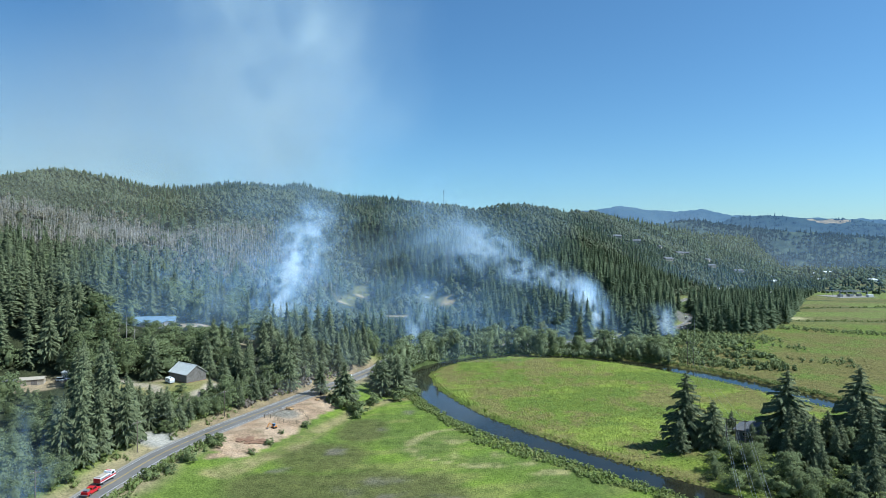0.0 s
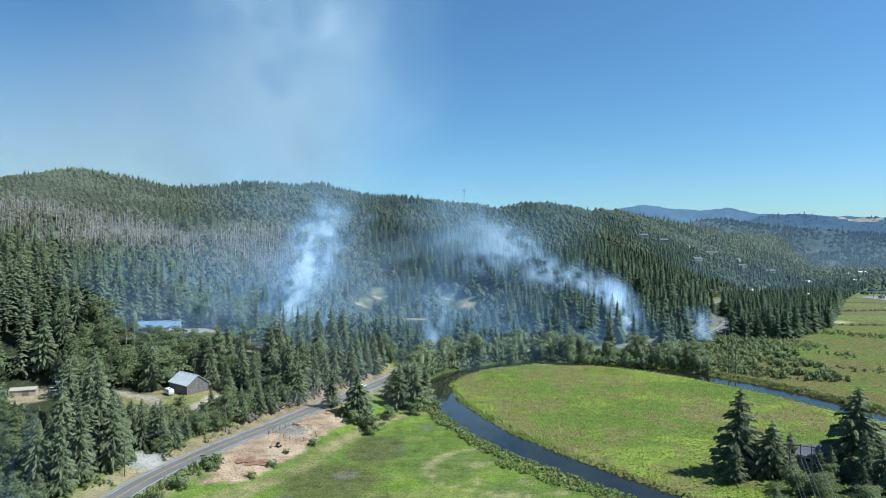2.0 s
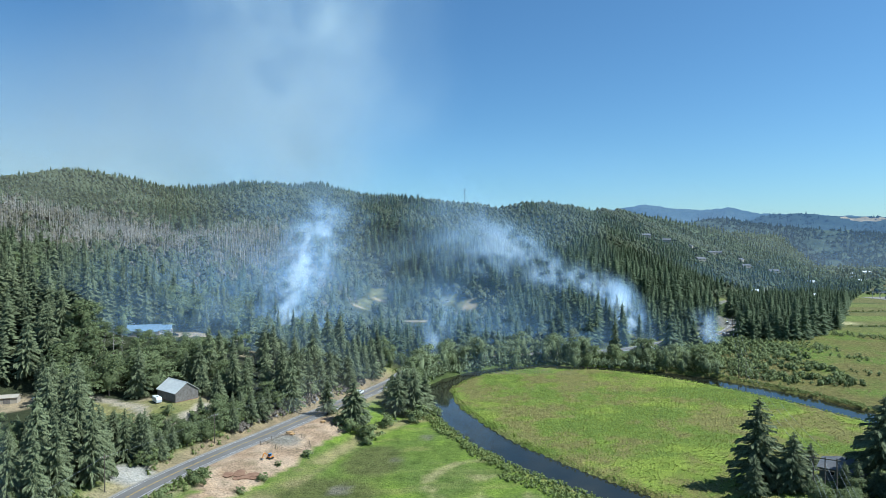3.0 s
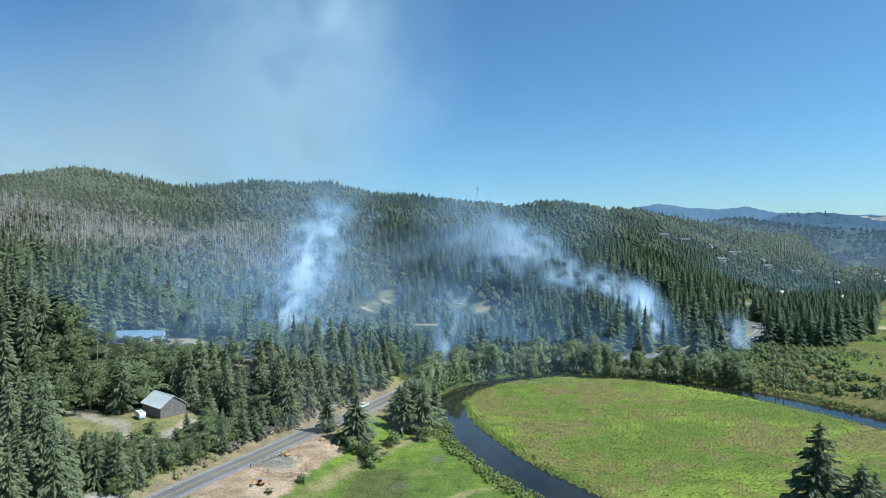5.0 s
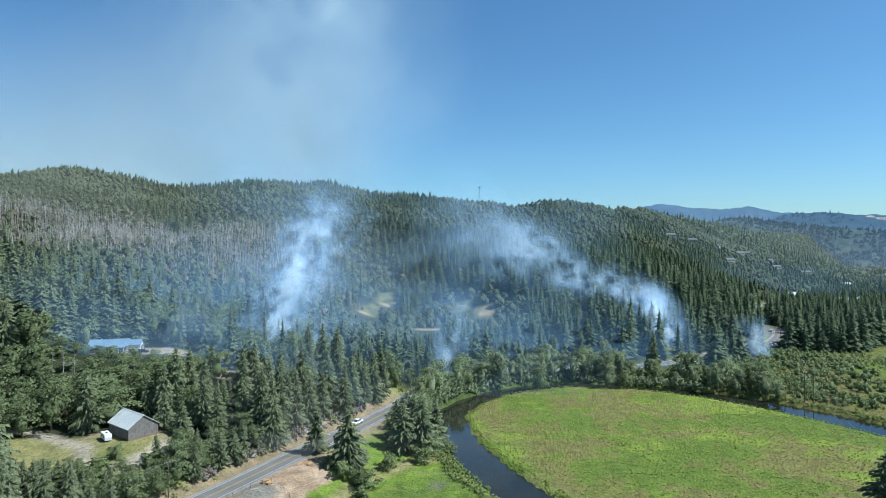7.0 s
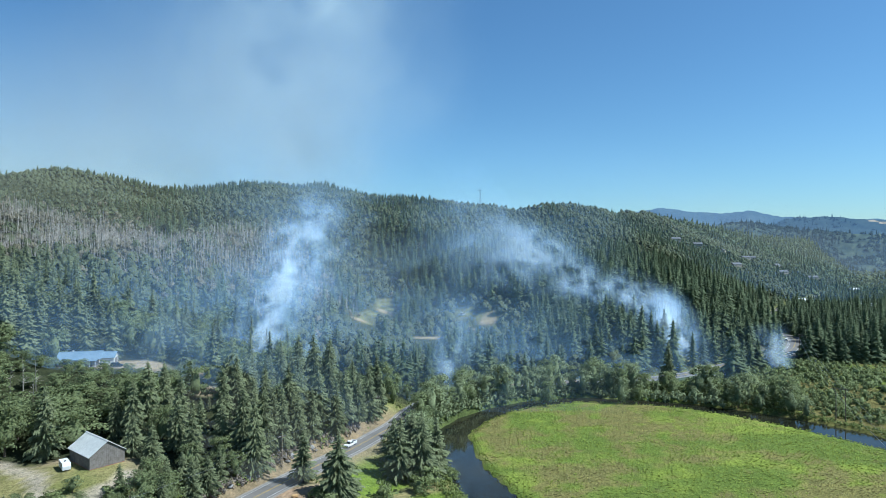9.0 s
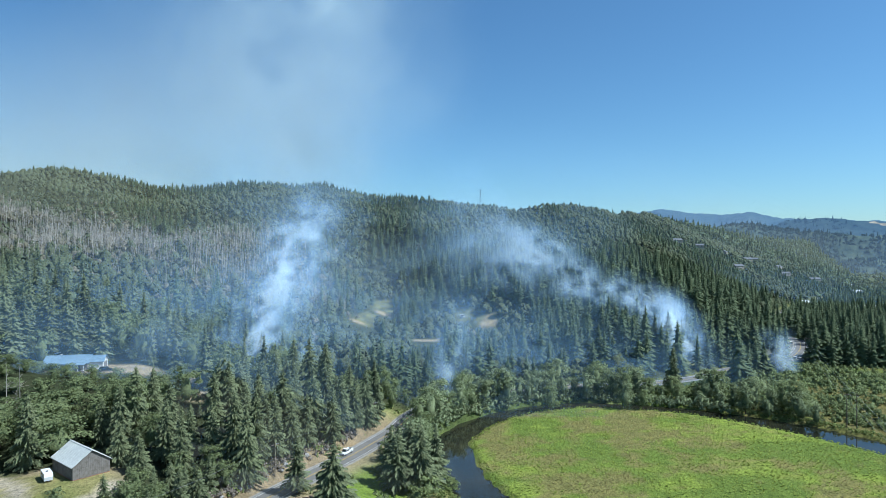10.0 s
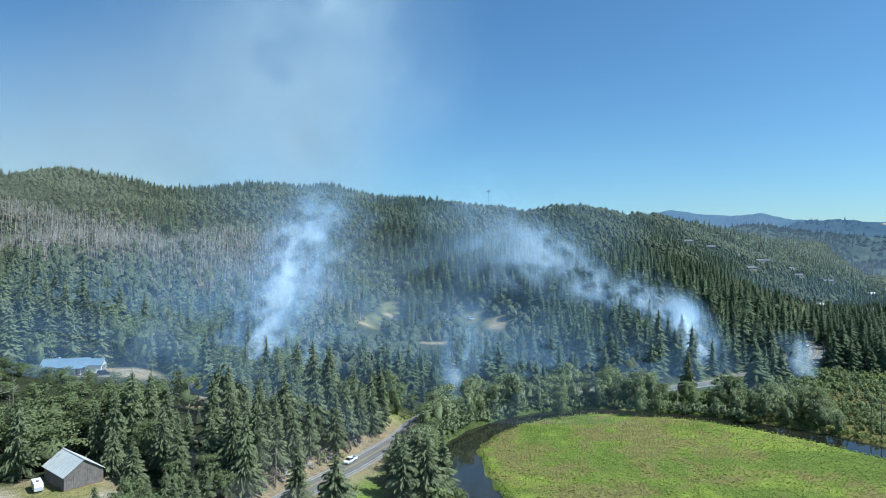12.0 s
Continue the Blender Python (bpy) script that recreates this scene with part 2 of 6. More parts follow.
# ---------------------------------------------------------------- the plan of the land
ROAD = [(-96, 60), (-93, 120), (-90, 168), (-88, 185), (-85, 205), (-80, 222), (-73, 240), (-63.5, 261), (-54, 283), (-45.5, 302),
        (-37, 320), (-30, 338), (-24, 355), (-19, 377), (-7, 403), (19, 425), (48, 435), (80, 441), (105, 446), (138, 464), (172, 494),
        (217, 524), (262, 600), (262, 660), (330, 780), (470, 950), (700, 1250), (1100, 1900), (1500, 2600), (2400, 4800)]
RIVER = [(330, 60, 14), (240, 105, 13), (170, 132, 13), (130, 146, 12), (105, 159, 12), (90, 173, 12), (77, 187, 11), (64, 203, 11), (50, 220, 12),
         (34, 241, 14), (21, 262, 14), (11, 286, 13), (2, 312, 13), (-2, 335, 13), (-3, 353, 13), (6, 373, 12), (19, 389, 11),
         (34, 401, 10), (58, 409.5, 9), (84, 406, 9), (107, 397, 10), (126, 384, 12), (143, 368, 15), (155, 351, 15.5), (168, 330, 15.5),
         (178, 306, 15.5), (187, 285, 15.5), (202, 258, 15.5), (225, 232, 13), (265, 212, 13), (330, 200, 14), (480, 210, 15)]
SPINE = [(-1500, 700, 150), (-900, 900, 132), (-640, 945, 142), (-590, 950, 168), (-546, 955, 184), (-505, 955, 178), (-470, 960, 166), (-402, 1000, 165), (-341, 1030, 160), (-273, 1050, 165), (-155, 1050, 157),
         (-86, 1000, 135), (33, 1000, 129), (119, 1000, 123), (250, 1150, 143), (450, 1400, 123), (682, 1650, 101), (1012, 2000, 90),
         (1400, 2500, 95), (2000, 3600, 45), (2600, 4800, 40)]
road_line, river_line = curve_line(ROAD, 3.0), curve_line(RIVER, 3.0)
SPUR = [(10, 720, 64), (64, 655, 58), (110, 640, 52), (152, 630, 43), (205, 612, 28), (240, 590, 12)]          # a fir-covered spur above the road
GULLY = [(30, 425), (-10, 500), (-30, 580), (-65, 660), (-90, 760)]


def land(x, y):
    """The height of the ground, and what the masks need to know about each place."""
    x, y = np.asarray(x, float), np.asarray(y, float)
    d_road, side, along = to_line(x, y, ROAD)
    d_river, _, at = to_line(x, y, RIVER)
    width = np.interp(at, range(len(RIVER)), [r[2] + 1.6 for r in RIVER])
    d_spine, _, sp = to_line(x, y, SPINE)
    top = sum(np.interp(x + off, [s[0] for s in SPINE], [s[2] for s in SPINE]) for off in (-30, 0, 30)) / 3
    left = side > 0
    z_road = np.interp(along, [0, 9, 13, 16, 22, 29], [5, 4, 3, 2.2, 2.5, 4])
    # the plain, with the bank that carries the road
    plain = 0.25 + z_road * (1 - smooth(5, 32, d_road)) + 0.25 * fractal(x / 14, y / 14, 0, 3)
    plain = plain + 6.5 * np.exp(-(((x - 140) / 46) ** 2 + ((y - 203) / 24) ** 2)) * smooth(3, 20, d_river - width / 2)
    # the hill above the road
    f = d_road / (d_road + d_spine + 1e-6)
    rough = (fractal(x / 130, y / 130, 0, 11) - 0.5) * 46 * smooth(60, 350, d_road) * (0.35 + 0.65 * smooth(-560, -400, x))
    hill = z_road + (top - z_road) * f**0.94 + rough + 7 * smooth(8, 35, d_road) * smooth(420, 300, y)
    d_gully = to_line(x, y, GULLY)[0]
    hill = hill - np.clip(hill - z_road - 3, 0, 40) * np.exp(-((d_gully / 75) ** 2)) * 0.85 * smooth(900, 700, y)
    d_spur, _, sa = to_line(x, y, SPUR)
    crest = np.interp(sa, range(len(SPUR)), [p[2] for p in SPUR]) * np.exp(-((d_spur / 95) ** 2)) * smooth(0, 40, d_road)
    hill = np.maximum(hill, crest) + 3 * np.exp(-(((hill - crest) / 9) ** 2)) * smooth(0, 60, d_road) * smooth(120, 60, d_spur)
    # a gentle bench carries the barn and the yards
    hill = hill - np.clip(hill - 5 - 0.12 * d_road, 0, 60) * smooth(318, 276, y) * smooth(-250, -195, x)
    for cx, cy, cz, r in ((-103, 279, 13.0, 14), (-165, 272, 12.5, 18), (-142, 347, 28, 17)):
        w = 1 - smooth(r * 0.7, r * 1.7, np.hypot(x - cx, y - cy))
        hill = hill * (1 - w) + cz * w
    z = np.where(left, hill, plain)
    z = np.where(d_road < 6.1, z_road, np.where(d_road < 9, z_road + (z - z_road) * smooth(6.1, 9, d_road), z))
    bank = smooth(width / 2 - 1.2, width / 2 + 1.0, d_river + 1.2 * (fractal(x / 3.5, y / 3.5, 0, 21) - 0.5))
    z = np.where(left, z, -1.9 + (z + 1.9) * bank)
    return z, dict(road=d_road, left=left, river=d_river - width / 2, along=along, spine=d_spine, gully=d_gully)


ISLAND = [(4, 360), (8, 330), (17, 297), (36, 258), (60, 216), (80, 192), (100, 172), (150, 150), (260, 120), (330, 130), (260, 205), (215, 235), (182, 281), (163, 320),
          (139, 360), (108, 392), (57, 404), (18, 381)]


def inside(x, y, poly):
    x, y = np.asarray(x, float), np.asarray(y, float)
    odd = np.zeros(x.shape, bool)
    for n in range(len(poly)):
        (ax, ay), (bx, by) = poly[n][:2], poly[n - 1][:2]
        cross = ((ay > y) != (by > y)) & (x < (bx - ax) * (y - ay) / (by - ay + 1e-12) + ax)
        odd ^= cross
    return odd


DIRT_LOT = [(-68, 206), (-72, 232), (-64, 252), (-50, 284), (-40, 288), (-36, 276), (-44, 254), (-50, 232), (-60, 212)]
YARDS = [(-121, 263, 14, 8), (-103, 275, 15, 10), (-165, 271, 13, 15), (-133, 347, 21, 9), (-96, 268, 8, 4), (-122, 270, 13, 6), (-92, 219, 6, 5), (-92, 331, 4, 7), (-100, 354, 4, 9), (136, 225, 13, 4)]
CLEARINGS = [(134, 484, 10, 8), (-61, 632, 10, 22), (-20, 548, 11, 7), (-68, 582, 8, 28), (21, 567, 8, 10), (5, 583, 8, 9), (246, 575, 13, 32), (216, 522, 18, 12)]
LOW_GROWTH = [(-61, 622, 22, 10), (-68, 562, 17, 8), (-20, 545, 10, 10), (21, 560, 20, 8), (5, 576, 21, 7), (-92, 331, 21, 4.5), (-100, 353, 22, 5)]     # clearings with low growth before them


FAR_HOUSES = [(482, 862, 10, 40, 16, "shed"), (430, 900, 30, 16, 9, "pale"), (398, 1010, 20, 15, 9, "grey"), (372, 1085, -15, 14, 9, "grey"), (425, 1120, 60, 15, 9, "grey"), (470, 1140, 20, 15, 9, "grey"),
              (495, 1175, -20, 16, 9, "grey"), (520, 1120, 15, 16, 9, "grey"), (545, 1190, 40, 16, 9, "grey"), (330, 1060, 5, 14, 9, "grey"), (600, 1180, 10, 18, 9, "grey"), (640, 1130, 20, 18, 9, "pale"),
              (700, 1240, 60, 18, 9, "pale"), (760, 1180, 10, 18, 10, "pale"), (820, 1290, 35, 26, 11, "white"), (900, 1420, 70, 22, 10, "white"), (860, 1180, 20, 20, 10, "pale"), (980, 1500, 20, 24, 12, "white"),
              (1040, 1330, 0, 26, 12, "pale")]
HOUSE_GARDENS = [(h[0], h[1] - 12, 7 + 0.5 * h[3], 17) for h in FAR_HOUSES]


def blot(x, y, spots, grow=1.0):
    out = np.zeros(np.shape(x))
    for cx, cy, rx, ry in spots:
        out = np.maximum(out, 1 - smooth(0.75, 1.2, np.hypot((x - cx) / rx / grow, (y - cy) / ry / grow)))
    return out


def lerp3(a, b, w):
    return a + (np.array(b) - a) * w[..., None]


def axis(low, a, b, high, step, grow=1.09):
    left, right = [a], [b]
    s = step
    while left[-1] > low:
        s = min(s * grow, 8.0) if a - left[-1] < 620 else min(s * 1.06, 24.0) if a - left[-1] < 1500 else s * 1.14
        left.append(left[-1] - s)
    s = step
    while right[-1] < high:
        s = min(s * grow, 8.0) if right[-1] - b < 620 else min(s * 1.06, 24.0) if right[-1] - b < 1900 else s * 1.14
        right.append(right[-1] + s)
    return np.array(left[:0:-1] + list(np.arange(a, b, step)) + right)


def build_ground():
    xs, ys = axis(-3500, -170, 225, 4200, 2.3), axis(-1500, 130, 450, 4900, 2.3)
    X, Y = np.meshgrid(xs, ys)
    Z, k = land(X, Y)
    w, h = len(xs), len(ys)
    n = np.arange(w * h).reshape(h, w)
    faces = np.stack([n[:-1, :-1], n[:-1, 1:], n[1:, 1:], n[1:, :-1]], -1).reshape(-1, 4)
    me = mesh_from("ground", np.stack([X, Y, Z], -1).reshape(-1, 3), faces, M_GROUND, True)
    big, mid, small = fractal(X / 60, Y / 60, 0, 5), fractal(X / 17, Y / 17, 0, 6), fractal(X / 5, Y / 5, 0, 7)
    green, lush, dry = np.array((0.135, 0.18, 0.035)), (0.175, 0.24, 0.036), (0.28, 0.24, 0.1)
    tone = np.broadcast_to(green, (*X.shape, 3)).copy()
    tone = lerp3(tone, lush, smooth(0.45, 0.65, mid * 0.6 + big * 0.4))
    isl = inside(X, Y, ISLAND)
    brown = smooth(0.47, 0.57, mid * 0.45 + small * 0.3 + big * 0.25)
    pale = smooth(0.5, 0.62, fractal(X / 33, Y / 20, 0, 8))
    tone = np.where(isl[..., None], lerp3(lerp3(tone, (0.25, 0.3, 0.05), pale * 0.75), (0.2, 0.17, 0.065), brown * 0.85), tone)
    marsh = (~isl) & (~k["left"]) & (X > 100)
    tone = np.where(marsh[..., None], lerp3(tone, (0.16, 0.13, 0.05), smooth(0.4, 0.6, mid * 0.5 + big * 0.5) * 0.9), tone)
    far = smooth(520, 600, Y) * (~k["left"])
    tone = lerp3(tone, (0.17, 0.2, 0.06), far * 0.7)
    tone = lerp3(tone, (0.085, 0.1, 0.045), smooth(900, 1050, Y))
    patch = smooth(0.44, 0.6, fractal(X / 90, Y / 45, 0, 41))
    tone = lerp3(tone, (0.16, 0.14, 0.06), far * patch * 0.8)
    tone = lerp3(tone, (0.2, 0.2, 0.09), blot(X, Y, HOUSE_GARDENS) * 0.8)
    for line in ([(300, 590), (430, 572), (560, 610), (760, 600)], [(380, 690), (520, 700), (760, 740)], [(470, 790), (640, 770), (900, 830)]):
        tone = lerp3(tone, (0.06, 0.08, 0.035), (1 - smooth(2.5, 5, to_line(X, Y, line)[0])) * far)
    # the pasture: pale worn streaks and darker wet hollows
    past = (~isl) & (~k["left"]) & (X < 100)
    streak = smooth(0.52, 0.66, fractal(X / 26 + Y / 40, Y / 6 - X / 30, 0, 31))
    tone = np.where(past[..., None], lerp3(tone, dry, streak * 0.4 * smooth(-45, -20, X)), tone)
    wet = smooth(0.46, 0.6, fractal(X / 24, Y / 16, 0, 32))
    tone = np.where(past[..., None], lerp3(tone, (0.12, 0.16, 0.04), wet * 0.55), tone)
    tone = np.where(past[..., None], lerp3(tone, dry, (1 - smooth(2, 7, k["river"])) * 0.5 * smooth(0.4, 0.6, mid)), tone)
    # the pasture's own marks: a wide brown wet hollow, straw rings, a worn edge below the dirt lot
    ragged = smooth(0.35, 0.6, mid * 0.6 + small * 0.4)
    hollow = blot(X + 14 * (big - 0.5), Y + 10 * (mid - 0.5), [(-14, 184, 26, 18), (-40, 186, 22, 16), (-32, 216, 16, 16), (-22, 246, 10, 16)])
    tone = np.where(past[..., None], lerp3(tone, (0.115, 0.118, 0.042), hollow * 0.85), tone)
    mud = blot(X + 9 * (small - 0.5), Y + 7 * (mid - 0.5), [(-12, 186, 13, 9), (-30, 221, 3, 5), (-6, 271, 2.2, 4), (-14, 246, 2.5, 4), (-46, 203, 3, 3), (6, 176, 8, 4)])
    tone = np.where(past[..., None], lerp3(tone, (0.17, 0.15, 0.12), mud * ragged * 0.9), tone)
    ring = np.abs(np.hypot((X - 22) / 25, (Y - 226) / 21) - 1 + 0.25 * (mid - 0.5))
    straw = np.maximum((1 - smooth(0.04, 0.11, ring)) * smooth(0.4, 0.55, small + 0.2 * (Y > 226)), blot(X + 6 * (small - 0.5), Y + 6 * (mid - 0.5), [(20, 215, 9, 6), (34, 208, 7, 4), (12, 232, 6, 4), (44, 196, 8, 3)]) * smooth(0.45, 0.6, small))
    tone = np.where(past[..., None], lerp3(tone, (0.36, 0.31, 0.15), straw * 0.75), tone)
    worn_edge = 1 - smooth(2, 6, to_line(X, Y, [(-64, 196), (-56, 208), (-45, 228), (-36, 252), (-29, 272), (-14, 292), (-6, 296)])[0] + 5 * (mid - 0.5))
    tone = np.where(past[..., None], lerp3(tone, (0.32, 0.26, 0.13), worn_edge * ragged * 0.85), tone)
    verge = (1 - smooth(8, 15, k["road"] + 6 * (mid - 0.5))) * (0.25 + 0.75 * smooth(385, 355, Y))
    tone = lerp3(tone, (0.33, 0.265, 0.16), verge * 0.9)
    tone = lerp3(tone, (0.27, 0.195, 0.125), verge * k["left"] * smooth(200, 250, Y) * 0.7)
    tone = lerp3(tone, (0.08, 0.1, 0.035), (1 - smooth(14, 40, k["road"])) * smooth(345, 370, Y) * (~k["left"]) * (~isl) * (to_line(X, Y, RIVER)[1] > 0))
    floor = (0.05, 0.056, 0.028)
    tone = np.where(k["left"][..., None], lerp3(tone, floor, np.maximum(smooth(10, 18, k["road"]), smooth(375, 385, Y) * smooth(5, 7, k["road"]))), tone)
    lot = inside(X + 5 * (small - 0.5), Y + 5 * (mid - 0.5), DIRT_LOT)
    tone = np.where(lot[..., None], lerp3(np.broadcast_to(np.array((0.47, 0.34, 0.235)), tone.shape), (0.36, 0.25, 0.165), smooth(0.45, 0.6, small)), tone)
    tone = lerp3(tone, (0.19, 0.185, 0.165), blot(X, Y, [(-55.5, 256, 6, 6)]) * 0.85)
    # the knoll: shade under its trees painted into the ground colour
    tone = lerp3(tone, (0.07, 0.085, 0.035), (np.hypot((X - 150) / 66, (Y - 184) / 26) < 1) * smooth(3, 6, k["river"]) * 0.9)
    tone = lerp3(tone, (0.36, 0.33, 0.29), blot(X, Y, [(-94, 216, 7, 4)]))
    tone = lerp3(tone, (0.4, 0.31, 0.2), blot(X, Y, YARDS) * 0.9)
    yard = blot(X + 4 * (mid - 0.5), Y + 4 * (small - 0.5), [(-121, 264, 17, 12), (-103, 268, 16, 13), (-132, 268, 9, 7)])
    tone = lerp3(tone, (0.26, 0.235, 0.095), yard * 0.95)
    tone = lerp3(tone, (0.15, 0.17, 0.05), yard * smooth(0.5, 0.62, mid) * 0.6)
    drive = to_line(X, Y, [(-150, 280), (-137, 278.5), (-124, 274.5), (-117, 271.5), (-110.5, 266), (-106, 258), (-98, 258.5), (-92, 266), (-90, 274)])[0] + 1.2 * (small - 0.5)
    tone = lerp3(tone, (0.4, 0.34, 0.265), (1 - smooth(1.6, 2.6, drive)) * 0.95)
    tone = lerp3(tone, (0.4, 0.37, 0.33), blot(X + 3 * (small - 0.5), Y, [(-91.5, 219, 7, 6)]))
    tone = lerp3(tone, (0.2, 0.19, 0.08), blot(X, Y, CLEARINGS[:6]) * (0.4 + 0.6 * smooth(0.35, 0.6, small)))
    tone = lerp3(tone, (0.38, 0.29, 0.18), blot(X + 4 * (small - 0.5), Y + 4 * (mid - 0.5), [(-58, 622, 9, 4), (-72, 566, 6, 9), (-20, 548, 10, 6), (23, 564, 7, 8)]) * 0.85)
    tone = lerp3(tone, (0.17, 0.16, 0.15), blot(X, Y, CLEARINGS[6:]) * 0.9)
    tone = lerp3(tone, (0.45, 0.4, 0.22), blot(X, Y, [(352, 603, 24, 14)]) * 0.9)
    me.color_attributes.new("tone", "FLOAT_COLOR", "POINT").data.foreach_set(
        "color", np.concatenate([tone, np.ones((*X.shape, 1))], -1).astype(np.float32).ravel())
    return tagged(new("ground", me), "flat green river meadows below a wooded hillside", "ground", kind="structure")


build_ground()


def ribbon(name, line, offset0, offset1, z_of, mat, label, parent=None, category="", kind=""):
    """A strip along a plan line between two offsets (plus: to the left)."""
    p = np.asarray(line)[:, :2]
    d = np.gradient(p, axis=0)
    d /= np.linalg.norm(d, axis=1)[:, None]
    nrm = np.stack([-d[:, 1], d[:, 0]], -1)
    a, b = p + nrm * np.reshape(offset0, (-1, 1)), p + nrm * np.reshape(offset1, (-1, 1))
    z = z_of(p)
    verts = np.concatenate([np.c_[a, z], np.c_[b, z]])
    n = np.arange(len(p) - 1)
    faces = np.stack([n, n + 1, n + 1 + len(p), n + len(p)], -1)[:, ::-1]
    ob = new(name, mesh_from(name, verts, faces, mat, True))
    ob.parent = parent
    return tagged(ob, label, category, kind=kind)


def road_height(p):
    _, _, along = to_line(p[:, 0], p[:, 1], ROAD)
    return np.interp(along, [0, 9, 13, 16, 22, 29], [5, 4, 3, 2.2, 2.5, 4])


road_seen = road_line[(road_line[:, 1] > 70) & (road_line[:, 1] < 1000)]
ribbon("road_shoulder", road_seen, -4.9, 4.9, lambda p: road_height(p) + 0.05, M_GRAVEL, "gravel shoulder beside the asphalt road", kind="structure")
road = ribbon("road", road_seen, -3.95, 3.95, lambda p: road_height(p) + 0.11, M_ASPHALT, "grey two-lane asphalt road below the wooded hill", category="road", kind="structure")
for off in (-3.35, 3.35):
    ribbon("edge_line", road_seen, off - 0.09, off + 0.09, lambda p: road_height(p) + 0.125, M_WHITE_LINE, "white painted edge line", road)
for off in (-0.17, 0.17):
    ribbon("centre_line", road_seen, off - 0.07, off + 0.07, lambda p: road_height(p) + 0.125, M_YELLOW_LINE, "yellow painted centre line", road)
half = river_line[:, 2] / 2 + 3.0
ribbon("river", river_line, -half, half, lambda p: np.full(len(p), -0.55), M_WATER, "dark slow river winding through the meadows", category="river", kind="structure")

# ---------------------------------------------------------------- trees
def fir_arrays(seed, levels, around, detail, height=26.0, radius=4.4, low=0.1, rings=4, share=0.42):
    """A fir of drooping, jagged sprays: triangles, about 1 unit per metre."""
    rng = np.random.default_rng(seed)
    v, f = [], []

    def tri(a, b, c):
        f.append((len(v), len(v) + 1, len(v) + 2))
        v.extend((a, b, c))

    for k in range(levels):
        u = (k + rng.uniform(-0.3, 0.3)) / levels
        z = height * (low + (1 - low) * u)
        reach = radius * 1.12 * ((1 - u) ** 0.8) * (0.72 + 0.28 * min(1, u / 0.12)) + 0.12
        turn = rng.uniform(0, 6.28)
        for j in range(around):
            if rng.random() < 0.1:
                continue
            a = turn + 6.283 * (j + rng.uniform(-0.3, 0.3)) / around
            length = reach * (rng.uniform(0.5, 1.2) if detail else rng.uniform(0.65, 1.15))
            droop = (rng.uniform(0.18, 0.5) if detail else rng.uniform(0.3, 0.75)) * length
            out, across = np.array((math.cos(a), math.sin(a), 0)), np.array((-math.sin(a), math.cos(a), 0))
            zj = z + rng.uniform(-1.2, 1.2) * height / levels
            root = np.array((0, 0, zj + 0.12 * length))
            tip = out * length + np.array((0, 0, zj - droop + 0.12 * length))
            wide = length * (rng.uniform(0.15, 0.26) if detail == 0 else rng.uniform(0.1, 0.19)) + 0.08
            down = np.array((0, 0, -0.16 * length - 0.15))
            mid = root + (tip - root) * 0.5 + np.array((0, 0, 0.07 * length))
            if detail == 0:
                tri(root, mid + across * wide + down, tip)
                tri(root, tip, mid - across * wide + down)
                continue
            # a spine with fingers on both sides
            steps = 5
            for s in range(steps):
                g = (s + 0.6) / steps
                base0 = root + (tip - root) * max(0, g - 0.3)
                base1 = root + (tip - root) * min(1, g + 0.12)
                w = wide * (1.15 - 0.75 * g) * rng.uniform(0.8, 1.3)
                for sgn in (-1, 1):
                    end = root + (tip - root) * min(1.05, g + 0.22) + across * sgn * w + down * rng.uniform(0.6, 1.5)
                    tri(base0, base1, end) if sgn > 0 else tri(base1, base0, end)
            tri(root + (tip - root) * 0.7 + across * wide * 0.15, root + (tip - root) * 0.7 - across * wide * 0.15, tip + out * 0.15 * length)
    # the dense inside of the crown
    for k in range(rings + 1):
        g = k / rings
        for j in range(6):
            a = 6.283 * (j + 0.5 * (k % 2)) / 6
            r = radius * 0.36 * (1 - g) ** 0.8 * rng.uniform(0.75, 1.1) + 0.03
            v.append(np.array((r * math.cos(a), r * math.sin(a), height * (low + 0.02 + (0.95 - low) * g))))
    base = len(v) - 6 * (rings + 1)
    for k in range(rings):
        for j in range(6):
            p, q, s, t = base + 6 * k + j, base + 6 * k + (j + 1) % 6, base + 6 * k + 6 + j, base + 6 * k + 6 + (j + 1) % 6
            f.extend(((p, q, t), (p, t, s)))
    v = np.array(v)
    return full_crown(v, f, v * (1, 1, 0) + (0, 0, 0.45) * (np.hypot(v[:, :1], v[:, 1:2]) + 0.4), share)


